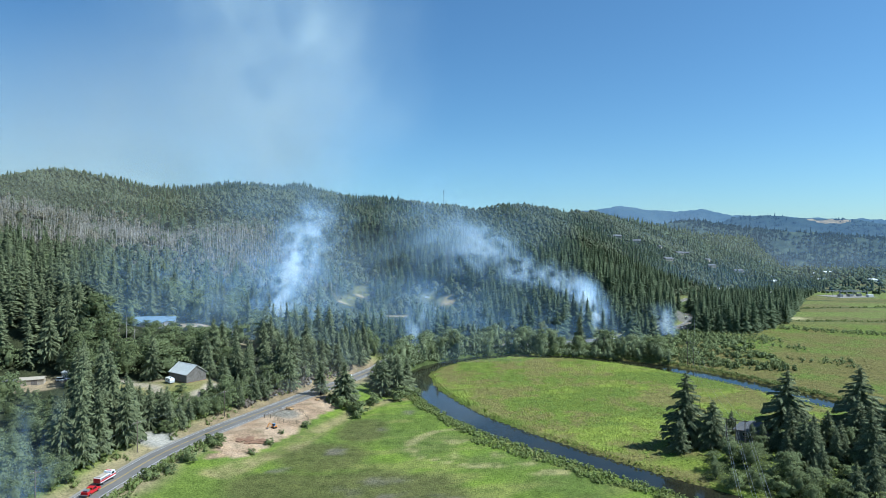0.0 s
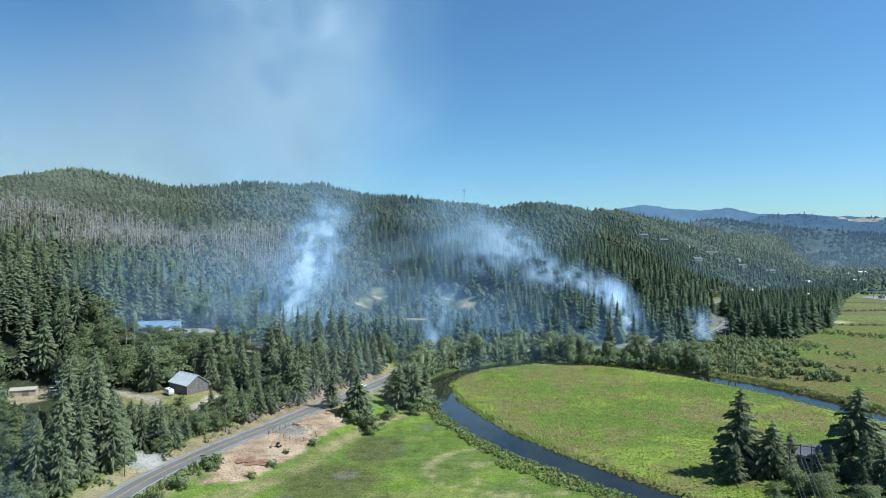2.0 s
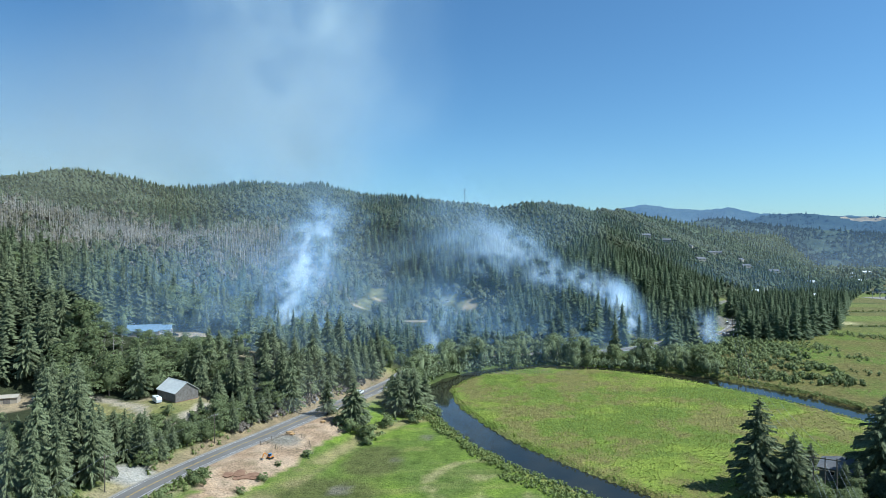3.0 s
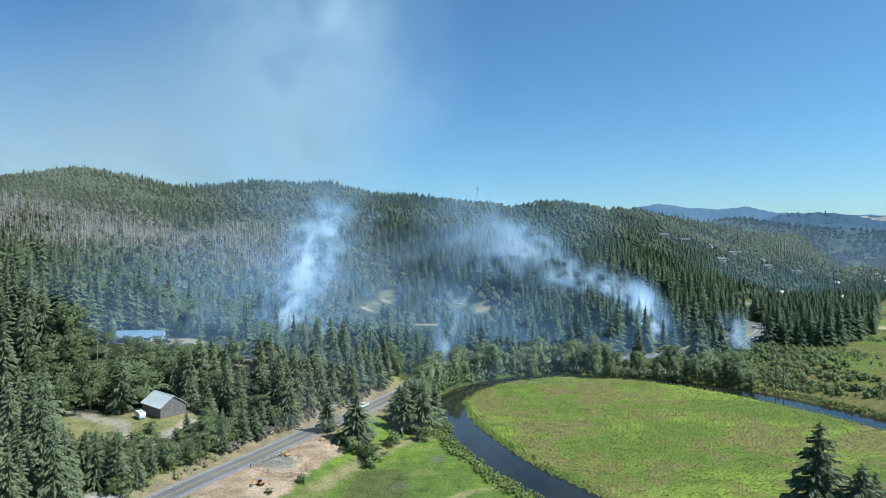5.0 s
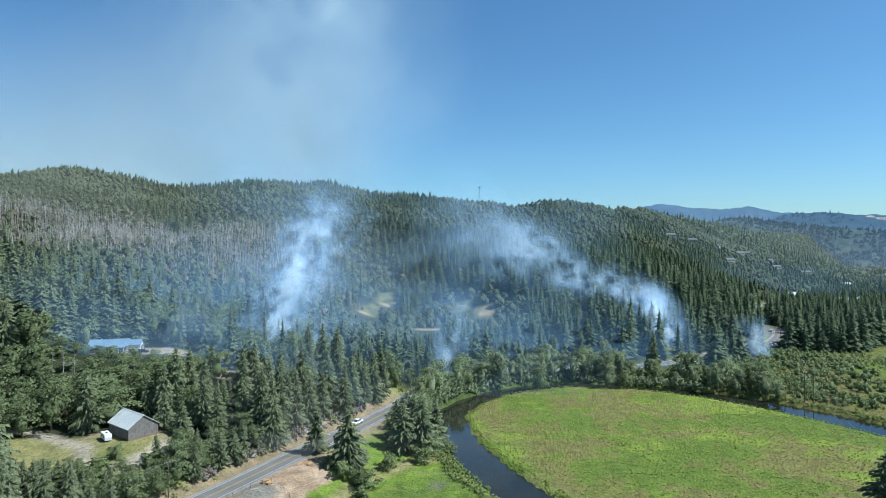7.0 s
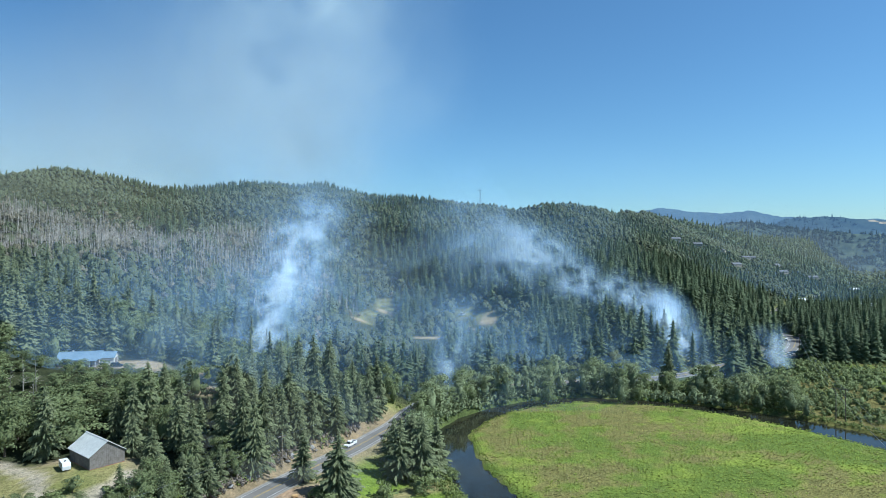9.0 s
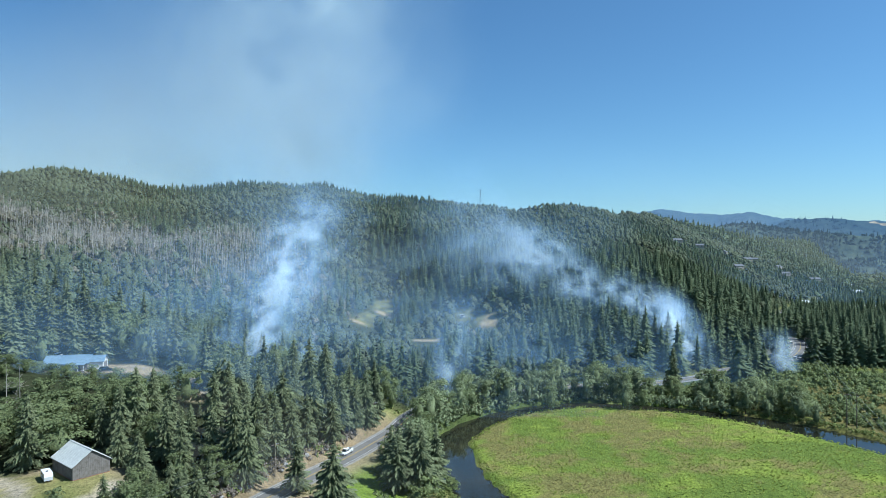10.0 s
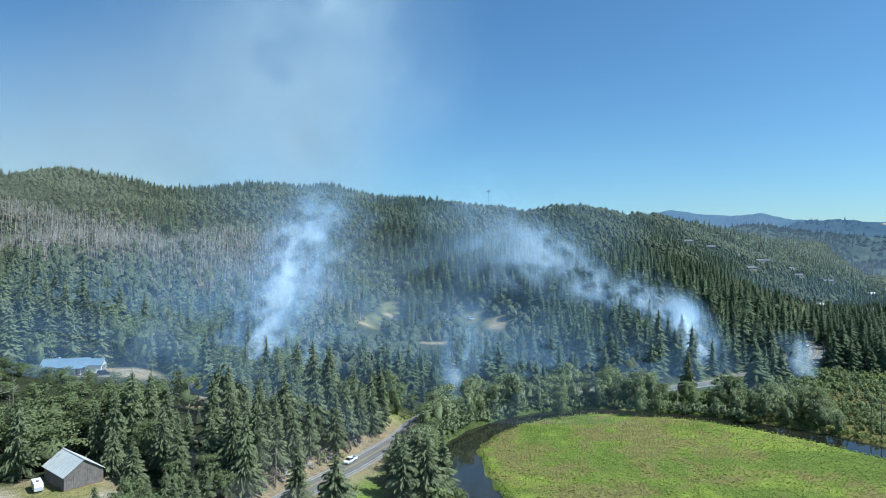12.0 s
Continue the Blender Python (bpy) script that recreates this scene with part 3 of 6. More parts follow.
def leafy_arrays(seed, clumps, leaves, size, height=11.0, radius=4.2, bottom=0.12, core=0.38):
    """A broad-leaved crown: uneven clumps of small leaf cards."""
    rng = np.random.default_rng(seed)
    v, f = [], []
    for _ in range(clumps):
        u = rng.random() ** 0.8
        z = height * (bottom + (0.95 - bottom) * u)
        reach = radius * math.sqrt(max(0.05, 1 - ((u - 0.38) / 0.66) ** 2))
        a, r = rng.uniform(0, 6.283), reach * math.sqrt(rng.random()) * 0.95
        c = np.array((r * math.cos(a), r * math.sin(a), z))
        cr = radius * rng.uniform(0.2, 0.42)
        d = rng.normal(size=(leaves, 3))
        d /= np.linalg.norm(d, axis=1)[:, None]
        d[:, 2] = np.abs(d[:, 2]) * 0.9 - 0.15
        p = c + d * cr * rng.uniform(0.55, 1.1, (leaves, 1))
        n = d + rng.normal(size=(leaves, 3)) * 0.5
        s = np.cross(n, rng.normal(size=(leaves, 3)))
        s /= np.linalg.norm(s, axis=1)[:, None]
        t = np.cross(n, s)
        t /= np.linalg.norm(t, axis=1)[:, None]
        e = size * rng.uniform(0.6, 1.3, (leaves, 1))
        quad = np.stack([p - s * e - t * e * 0.2, p + t * e * -0.7, p + s * e + t * e * 0.2, p + t * e * 0.8], 1)
        k = len(v)
        v.extend(quad.reshape(-1, 3))
        q = k + 4 * np.arange(leaves)[:, None]
        f.extend(np.concatenate([q + (0, 1, 2), q + (0, 2, 3)]))
    # the dense inside of the crown
    base = len(v)
    for k in range(5):
        g = (k + 0.5) / 5
        for j in range(7):
            a = 6.283 * (j + 0.5 * (k % 2)) / 7
            r = core * radius * math.sin(3.1416 * (0.12 + 0.85 * g)) * rng.uniform(0.7, 1.12)
            v.append(np.array((r * math.cos(a), r * math.sin(a), height * (bottom + (0.84 - bottom) * g) + rng.uniform(-0.03, 0.03) * height)))
    for k in range(4):
        for j in range(7):
            p, q, s, t = base + 7 * k + j, base + 7 * k + (j + 1) % 7, base + 7 * k + 7 + j, base + 7 * k + 7 + (j + 1) % 7
            f.extend(((p, q, t), (p, t, s)))
    f.extend((base + 28, base + 28 + j, base + 29 + j) for j in range(1, 6))
    v = np.array(v)
    return full_crown(v, f, (v - (0, 0, height * 0.3)) * (1, 1, 1.2 * radius / height + 0.25), 0.6)


def dome_arrays(seed, lobes, height=11.0, radius=4.6, around=4, share=0.3, ragged=0.4):
    """A broad-leaved crown far off: many small, ragged clumps heaped on a dark inside."""
    r = np.random.default_rng(seed)
    v, f = [], []
    for k in range(lobes):
        g = (k + 0.5) / lobes
        a, out = 2.4 * k + r.uniform(-0.6, 0.6), radius * 0.8 * math.sqrt(1 - g ** 1.6) * r.uniform(0.65, 1.15)
        size = radius * r.uniform(0.3, 0.5) * (1 if lobes > 7 else 1.3)
        c = np.array((out * math.cos(a), out * math.sin(a), height * (0.22 + 0.6 * g * r.uniform(0.8, 1.1))))
        base, turn = len(v), r.uniform(0, 6.283)
        v.append(c + np.array((r.uniform(-0.3, 0.3), r.uniform(-0.3, 0.3), r.uniform(0.6, 1.15))) * size)
        for ring, (wide, up) in enumerate(((0.8, 0.45), (0.95, -0.7))):
            for j in range(around):
                t = turn + 6.283 * (j + 0.5 * ring + r.uniform(-0.2, 0.2)) / around
                q = size * r.uniform(1 - ragged, 1 + ragged)
                v.append(c + np.array((wide * math.cos(t), wide * math.sin(t), up * r.uniform(0.4, 1.5))) * q)
        for j in range(around):
            m = (j + 1) % around
            p, q = base + 1, base + 1 + around
            f.extend(((base, p + j, p + m), (p + j, q + j, p + m), (p + m, q + j, q + m)))
    v = np.array(v)
    return full_crown(v, f, v - (0, 0, height * 0.2), share)


def snag_arrays(seed, height=16.0):
    """A dead standing trunk with a few bare limbs."""
    rng = np.random.default_rng(seed)
    v, f = [], []

    def limb(a, b, r0, r1):
        a, b = np.array(a, float), np.array(b, float)
        d = b - a
        s = np.cross(d, (0.3, 0.7, 0.2))
        s /= np.linalg.norm(s)
        t = np.cross(d / np.linalg.norm(d), s)
        k = len(v)
        for p, r in ((a, r0), (b, r1)):
            for g in (0, 2.094, 4.189):
                v.append(p + r * (math.cos(g) * s + math.sin(g) * t))
        for g in range(3):
            h = (g + 1) % 3
            f.extend(((k + g, k + h, k + 3 + h), (k + g, k + 3 + h, k + 3 + g)))

    lean = rng.normal(size=2) * 0.6
    limb((0, 0, 0), (lean[0], lean[1], height), 0.2, 0.05)
    for _ in range(9):
        u = rng.uniform(0.35, 0.95)
        a, length = rng.uniform(0, 6.283), height * 0.24 * (1.15 - u)
        p = np.array((lean[0] * u, lean[1] * u, height * u))
        limb(p, p + np.array((math.cos(a), math.sin(a), rng.uniform(0.1, 0.7))) * length, 0.08, 0.03)
    return np.array(v), np.array(f)


def trunk_arrays(height, r, limbs=0, seed=0):
    rng = np.random.default_rng(seed)
    bm = tube((0, 0, -0.6), (0, 0, height), r, r * 0.12, 7)
    for _ in range(limbs):
        u, a = rng.uniform(0.25, 0.7), rng.uniform(0, 6.283)
        tube((0, 0, height * u), (math.cos(a) * height * 0.28, math.sin(a) * height * 0.28, height * (u + 0.22)), r * 0.4, r * 0.1, 5, bm)
    return bm


def spread(rng, count, x0, x1, y0, y1, keep, gap):
    """Random places in a rectangle that a test keeps, no two nearer than their gap."""
    x, y = rng.uniform(x0, x1, count), rng.uniform(y0, y1, count)
    ok = keep(x, y)
    x, y = x[ok], y[ok]
    cell, out = {}, []
    for n in range(len(x)):
        key = (int(x[n] // gap), int(y[n] // gap))
        if all(math.hypot(x[n] - x[m], y[n] - y[m]) > gap for dx in (-1, 0, 1) for dy in (-1, 0, 1) for m in cell.get((key[0] + dx, key[1] + dy), ())):
            cell.setdefault(key, []).append(n)
            out.append(n)
    return x[out], y[out]


def joined(name, templates, x, y, z, size, mat, rng, label, category, wide=None):
    """Many plants of a few shapes as one mesh."""
    vs, fs, ns, hue, base = [], [], [], [], 0
    pick = rng.integers(0, len(templates), len(x))
    for k, (v, f, *shade) in enumerate(templates):
        sel = np.where(pick == k)[0]
        if not len(sel):
            continue
        a = rng.uniform(0, 6.283, len(sel))
        c, s = np.cos(a)[:, None], np.sin(a)[:, None]
        sx = (size[sel] * (rng.uniform(0.85, 1.15, len(sel)) if wide is None else wide[sel]))[:, None]
        px = (v[None, :, 0] * c - v[None, :, 1] * s) * sx + x[sel][:, None]
        py = (v[None, :, 0] * s + v[None, :, 1] * c) * sx + y[sel][:, None]
        pz = v[None, :, 2] * size[sel][:, None] + z[sel][:, None]
        vs.append(np.stack([px, py, pz], -1).reshape(-1, 3))
        fs.append((f[None] + (base + np.arange(len(sel)) * len(v))[:, None, None]).reshape(-1, 3))
        base += len(sel) * len(v)
        hue.append(np.repeat(rng.uniform(-0.5, 0.5, len(sel)) + 0.9 * (fractal(x[sel] / 45, y[sel] / 45, 0, 66, 3) - 0.5), len(v)))
        for n in shade:
            ns.append(np.stack([n[None, :, 0] * c - n[None, :, 1] * s, n[None, :, 0] * s + n[None, :, 1] * c, np.broadcast_to(n[None, :, 2], (len(sel), len(n)))], -1).reshape(-1, 3))
    me = mesh_from(name, np.concatenate(vs), np.concatenate(fs), mat, False, np.concatenate(ns) if ns else None)
    me.attributes.new("tint", "FLOAT", "POINT").data.foreach_set("value", np.concatenate(hue).astype(np.float32))
    return tagged(new(name, me), label, category, kind="stuff")


def tree_kind(name, crown, mat, trunk_bm, label, category, crown_label=""):
    """A tree of its own: an Empty at the foot, a trunk and a crown."""
    top = thing(name, Matrix(), label, category)
    part("trunk", trunk_bm, M_BARK, top, "rough brown trunk")
    c = new("crown", mesh_from("crown", crown[0], crown[1], mat, False, crown[2]))
    c.parent = top
    if crown_label:
        tagged(c, crown_label)
    return top


rng = np.random.default_rng(7)
FIRS = [tree_kind("fir_tree", fir_arrays(s, 34, 9, 1, 26, r, lo), M_FIR, trunk_arrays(25.2, 0.42), "tall dark green fir with drooping boughs", "tree")
        for s, r, lo in ((1, 5.4, 0.05), (2, 4.7, 0.09), (3, 6.0, 0.04), (4, 4.2, 0.12))]
LEAFY = [tree_kind("broadleaf_tree", leafy_arrays(s, 38, 32, 0.3, 11, r), M_LEAF, trunk_arrays(7.5, 0.25, 5, s), "rounded green broad-leaved tree", "tree")
         for s, r in ((11, 4.4), (12, 3.6), (13, 5.0))]
RIVER_TREES = [tree_kind("broadleaf_tree", leafy_arrays(s, 38, 30, 0.3, 11, r, 0.04), M_PALE_LEAF, trunk_arrays(7.5, 0.22, 5, s), "pale green broad-leaved tree on the river bank", "tree")
               for s, r in ((14, 4.6), (15, 3.7), (16, 5.2))]
SHRUBS = [tree_kind("shrub", leafy_arrays(s, 24, 38, 0.19, 3.4, 2.3, 0.0), M_SHRUB, trunk_arrays(1.8, 0.09, 4, s), "bushy grey-green shrub", "shrub") for s in (21, 22)]
used = set()


def head_room(x, y, z):
    """How tall trees grow below the clearings of the hill: low brush only."""
    room = np.full(np.shape(x), 99.0)
    for cx, cy, cz, half in LOW_GROWTH:
        d = cy - y
        beside = np.abs(x - cx * (1 - d / (cy - 75))) < half + 1.5
        room = np.where(beside & (d > -3) & (d < 160), np.minimum(room, np.maximum(cz + (74 - cz) / (cy - 75) * d - z - 0.5, 2.0)), room)
    return room


def plant(kinds, x, y, scale, wide=1.0, label="", group="", sink=0.2):
    if -140 < x < -80 and 215 < y < 262 and -0.72 < x / (y - 79) < -0.47:          # low growth only below the barn's yard
        tall = {"fir_tree": 26, "broadleaf_tree": 11, "shrub": 3.4}[kinds[0].name.split(".")[0]]
        room = 12.5 + 0.34 * (259 - y) - float(land(x, y)[0])
        if room < 2:
            return None
        scale = min(scale, room / tall)
    if -0.65 < x / (y + 2) < -0.535 and 150 < y < 272:         # and below the sheds' yard
        tall = {"fir_tree": 26, "broadleaf_tree": 11, "shrub": 3.4}[kinds[0].name.split(".")[0]]
        room = 12 + 0.24 * (256 - y) - float(land(x, y)[0])
        scale = min(scale, max(room, 3.5) / tall)
    tall = {"fir_tree": 26, "broadleaf_tree": 11, "shrub": 3.4}[kinds[0].name.split(".")[0]]
    if y > 270:
        scale = min(scale, float(head_room(x, y, float(land(x, y)[0]))) / tall)
    ob = kinds[int(rng.integers(0, len(kinds)))]
    z = float(land(np.array([x]), np.array([y]))[0][0]) - sink
    m = Matrix.LocRotScale((x, y, z), Euler((0, 0, rng.uniform(0, 6.283))), None)
    if ob.name in used:
        made = copy_thing(ob, m)
    else:
        used.add(ob.name)
        made = ob
        made.matrix_world = m
    made.scale = (scale * wide, scale * wide, scale)
    return tagged(made, label, group=group)


# lone firs beside the road and the river; (x, y, height, width)
ROAD_FIRS = ((-46, 289, 16, 1.15), (-34, 281, 19, 1.3), (-18, 300, 20, 1.25), (-11.5, 303, 21, 1.2), (-7, 311, 17, 1.2), (-15, 312, 18, 1.2), (-21, 309, 15, 1.1))
KNOLL_FIRS = ((94, 219, 27, 1.3), (101, 213, 17, 1.35), (89, 211, 12, 1.2), (127, 213, 25, 1.35), (118, 234, 9, 1.2), (150, 209, 26, 1.3), (159, 203, 20, 1.3), (144, 201, 17, 1.3), (135, 203, 12, 1.3), (111, 206, 9, 1.4), (118, 203, 8, 1.4),
              (168, 213, 24, 1.2), (178, 205, 22, 1.2), (190, 214, 25, 1.2), (139, 188, 19, 1.2), (152, 186, 22, 1.1), (163, 190, 18, 1.2), (127, 197, 9, 1.2), (170, 178, 22, 1.1), (186, 190, 22, 1.1), (146, 172, 15, 1.2), (109, 430, 24, 0.7), (143, 196, 10, 1.3))
for x, y, h, w in ROAD_FIRS + KNOLL_FIRS:
    plant(FIRS, x, y, h / 26, w * 1.3, "lone dark green fir with boughs down to the grass", "firs on the meadow")


def d_road(x, y):
    return to_line(x, y, ROAD)


def clear_views(x, y):
    """Open ground in front of the barn and its trailer."""
    return (to_line(x, y, [(-99, 272), (-78, 222)])[0] > 7) & (to_line(x, y, [(-109, 276), (-82, 226)])[0] > 7)


def grove_west(x, y):
    d, side, _ = d_road(x, y)
    return (side > 0) & (d > 10) & (x > -0.575 * y) & (y > 188) & (y < 240) & (blot(x, y, YARDS, 1.2) < 0.2) & clear_views(x, y)


def grove_low(x, y):
    d, side, _ = d_road(x, y)
    return (side > 0) & (d > 10) & (x > -165) & (((y > 240) & (y < 262) & (x < -98) & (x > -0.52 * y)) | ((y > 140) & (y < 188)) | ((x < -0.575 * y) & (y < 250))) & (blot(x, y, YARDS, 1.2) < 0.2) & clear_views(x, y)


LOW_SLOPE = [(-162, 338), (-104, 354), (-94, 318), (-112, 288), (-128, 280), (-142, 298)]


def slope_west(x, y):
    d, side, _ = d_road(x, y)
    return (side > 0) & (d > 38) & (x < -0.2 * y) & (x > -0.8 * y) & (y > 262) & (y < 425) & (blot(x, y, YARDS, 1.08) < 0.2) & clear_views(x, y) & ~((d < 48) & (y > 284) & (y < 372))


def grove_road(x, y):
    d, side, _ = d_road(x, y)
    return (side > 0) & (d > 8.5) & (d < 48) & (y > 284 - 0.2 * (x + 60)) & (y < 372) & (blot(x, y, YARDS, 1.3) < 0.2)


def low_belt(x, y):
    d, side, _ = d_road(x, y)
    return (side > 0) & (d > 9) & (d < 40) & (y > 236) & (y < 286) & (blot(x, y, YARDS, 1.1) < 0.3) & clear_views(x, y)


for x, y in zip(*spread(rng, 2600, -165, -80, 140, 262, grove_low, 4.6)):
    if y > 240 and rng.random() < 0.5:
        plant(FIRS, x, y, rng.uniform(4.5, 8) / 26, 1.4, "young fir on the slope above the road", "young firs")
    else:
        plant(LEAFY, x, y, rng.uniform(0.5, 0.9) * (0.8 if (x < -0.54 * y and y > 185) else 0.5 if y > 238 else 1), 1.15, "bright green broad-leaved tree above the road", "trees above the road")
for x, y in zip(*spread(rng, 900, -125, -75, 215, 276, lambda x, y: ~clear_views(x, y) & (d_road(x, y)[0] > 9) & (blot(x, y, YARDS, 1.15) < 0.2), 4.2)):
    if rng.random() < 0.6:
        plant(SHRUBS, x, y, rng.uniform(0.8, 1.5), 1.3, "dense green shrub above the road", "shrubs above the road")
    else:
        plant(LEAFY, x, y, rng.uniform(0.3, 0.5), 1.4, "low broad-leaved tree above the road", "trees above the road")
for x, y in zip(*spread(rng, 900, -108, -78, 222, 258, lambda x, y: ~clear_views(x, y) & (d_road(x, y)[0] > 10), 4.6)):
    room = rng.uniform(0.55, 0.85) * (12 + 0.318 * (262 - y) - float(land(x, y)[0]))
    if rng.random() < 0.4:
        plant(LEAFY, x, y, min(max(room, 2.5), rng.uniform(5, 10)) / 11, 1.25, "broad-leaved tree on the bank below the barn", "trees above the road")
    elif room > 4:
        plant(FIRS, x, y, min(room, rng.uniform(9, 17)) / 26, 1.25, "young dark fir below the barn", "young firs")
back = dict(fx=[], fy=[], lx=[], ly=[])
for x, y in zip(*spread(rng, 6000, -340, -60, 262, 425, slope_west, 6.6)):
    near = y < 318 and x > -175
    if inside(x, y, LOW_SLOPE):
        room = 0.85 * (28 + 0.166 * (347 - y) - float(land(x, y)[0]))
        plant(LEAFY, x, y, min(rng.uniform(0.8, 1.2), max(4.5, room) / 11), 1.55, "dark broad-leaved tree on the slope behind the barn", "trees on the slope")
    elif rng.random() < (0.8 if x < -158 else 0.42):
        if near:
            plant(FIRS, x, y, rng.uniform(14, 25) / 26, 1.05, "dark fir on the wooded slope", "firs on the slope")
        else:
            back["fx"].append(x), back["fy"].append(y)
    elif near:
        plant(LEAFY, x, y, rng.uniform(1.0, 1.6), 1.15, "broad-leaved tree on the wooded slope", "trees on the slope")
    else:
        back["lx"].append(x), back["ly"].append(y)
x, y = np.array(back["fx"]), np.array(back["fy"])
joined("slope_firs", [fir_arrays(s, 34, 7, 0, 26, r, 0.05, share=0.5) for s, r in ((37, 5.2), (38, 4.4), (40, 5.8))], x, y, land(x, y)[0] - 0.3, rng.uniform(0.65, 1.0, len(x)) * np.where(x < -158, 1.14, 1), M_FIR, rng, "dark firs standing on the slope", "forest")
x, y = np.array(back["lx"]), np.array(back["ly"])
slope_crowns = [leafy_arrays(s, 28, 16, 0.55, 13, 5.4, 0.06) for s in (45, 46, 47)]
joined("slope_broadleaf_trees", slope_crowns, x, y, land(x, y)[0] - 0.3, rng.uniform(0.8, 1.25, len(x)), M_LEAF, rng, "green broad-leaved woods on the slope", "forest")
for x, y in zip(*spread(rng, 1100, -140, -90, 188, 243, grove_west, 5.8)):
    plant(FIRS, x, y, rng.uniform(19, 29) / 26, 1.0, "tall dark fir in a dense roadside grove", "firs above the road")
for x, y in zip(*spread(rng, 1500, -110, -5, 280, 372, grove_road, 6.0)):
    if rng.random() < 0.85:
        plant(FIRS, x, y, rng.uniform(15, 25) / 26, 1.05, "tall dark fir in a dense roadside grove", "firs above the road")
    else:
        plant(LEAFY, x, y, rng.uniform(0.8, 1.2), 1.0, "broad-leaved tree among roadside firs", "trees above the road")
for x, y in zip(*spread(rng, 500, -120, -60, 236, 286, low_belt, 5.0)):
    if rng.random() < 0.4:
        plant(FIRS, x, y, rng.uniform(9, 13) / 26, 1.3, "young fir above the road", "young firs")
    else:
        plant(LEAFY, x, y, rng.uniform(0.5, 0.95), 1.1, "low broad-leaved tree above the road", "trees above the road")


# the leafy fringe on the outer bank of the river
def fringe(x, y):
    k = land(x, y)[1]
    return (k["river"] > 1.0) & (k["river"] < 20) & ~inside(x, y, ISLAND) & (y > 318) & (x < 150) & (x > -30) & ((y > 360) | (x < 0)) & (k["road"] > 6.4)


for x, y in zip(*spread(rng, 2500, -30, 150, 318, 445, fringe, 5.6)):
    plant(RIVER_TREES if rng.random() < 0.7 else LEAFY, x, y, rng.uniform(0.6, 1.5), rng.uniform(0.8, 1.15), "pale green broad-leaved tree on the river bank", "trees on the river bank")


def knoll(x, y):
    k = land(x, y)[1]
    return (np.hypot((x - 150) / 62, (y - 188) / 26) < 1) & (k["river"] > 4) & (np.hypot((x - 120) / 17, (y - 220) / 13) > 1) & (np.hypot(x - 105, y - 205) > 6)


for x, y in zip(*spread(rng, 1500, 80, 215, 150, 222, knoll, 4.3)):
    if rng.random() < 0.3 and x > 112:
        plant(FIRS, x, y, rng.uniform(8, 15) / 26, 1.35, "dark young fir on the low knoll", "trees on the knoll")
    elif rng.random() < 0.55:
        plant(LEAFY, x, y, rng.uniform(0.4, 0.75), 1.15, "broad-leaved tree on the low knoll", "trees on the knoll")
    else:
        plant(SHRUBS, x, y, rng.uniform(0.9, 1.6), 1.2, "tall shrub on the low knoll", "shrubs on the knoll")
for x, y, s in ((-71, 215, 1.3), (-74, 200, 1.2), (-79, 184, 1.1), (-76, 190, 0.9), (-70, 219, 0.9), (-26, 268, 1.6), (-30, 271, 1.3), (-35, 273, 1.4), (-39, 278, 1.1), (-22, 285, 1.5),
                (-12, 291, 1.5), (-27, 262, 0.9), (-54, 225, 0.7), (-58, 215, 0.6), (-45, 246, 0.7), (-52, 236, 0.5), (-9, 298, 1.6), (-3, 305, 1.3)):
    plant(SHRUBS, x, y, s, 1.2, "rounded bush beside the road bank", "bushes by the road")

# the wooded hillside
far_firs = [fir_arrays(s, 22, 6, 0, h, r, 0.06, share=0.5) for s, h, r in ((31, 27, 6.0), (32, 24, 5.4), (33, 25, 6.8), (34, 28, 5.2))]
thin_firs = [fir_arrays(s, 8, 4, 0, h, r, 0.1, 2) for s, h, r in ((35, 24, 5.4), (36, 22, 4.6), (39, 20, 5.6))]
tiny_firs = [fir_arrays(s, 4, 4, 0, 23, r, 0.1, 2) for s, r in ((35, 6.2), (36, 5.4))]


far_leafy = [dome_arrays(s, 13, 11.5, r) for s, r in ((41, 5.2), (42, 4.4), (43, 4.8), (44, 5.8))]


ridge_leafy = [dome_arrays(s, 6, 11, 5.4) for s in (48, 49, 50)]
EAST_WOODS = [(222, 508), (250, 500), (275, 506), (330, 560), (373, 623), (504, 812), (781, 1166), (900, 1400), (700, 1300), (300, 700)]


def wooded(x, y):
    d, side, _ = d_road(x, y)
    near = slope_west(x, y) | ((x > -150) & (y < 262)) | ((d < 48) & (y < 372) & (y > 284)) | ((d < 62) & (y < 243) & (x > -150)) | ((d < 40) & (y < 290) & (y > 230))
    east = (side < 0) & (d > 7) & (((x > 152) & (x < 200) & (d < 17)) | inside(x, y, EAST_WOODS))
    return (((side > 0) & (d > 7.5) & ~near) | east) & (blot(x, y, YARDS, 1.3) < 0.3) & (blot(x, y, CLEARINGS) < 0.35)


def in_front(x, y):
    return y < np.interp(x, [s[0] for s in SPINE], [s[1] for s in SPINE]) + 70


def hillside(count, x0, x1, y0, y1, gap, keep):
    x, y = spread(rng, count, x0, x1, y0, y1, lambda x, y: keep(x, y) & (blot(x, y, HOUSE_GARDENS) < 0.4), gap)
    return x, y, land(x, y)[0]


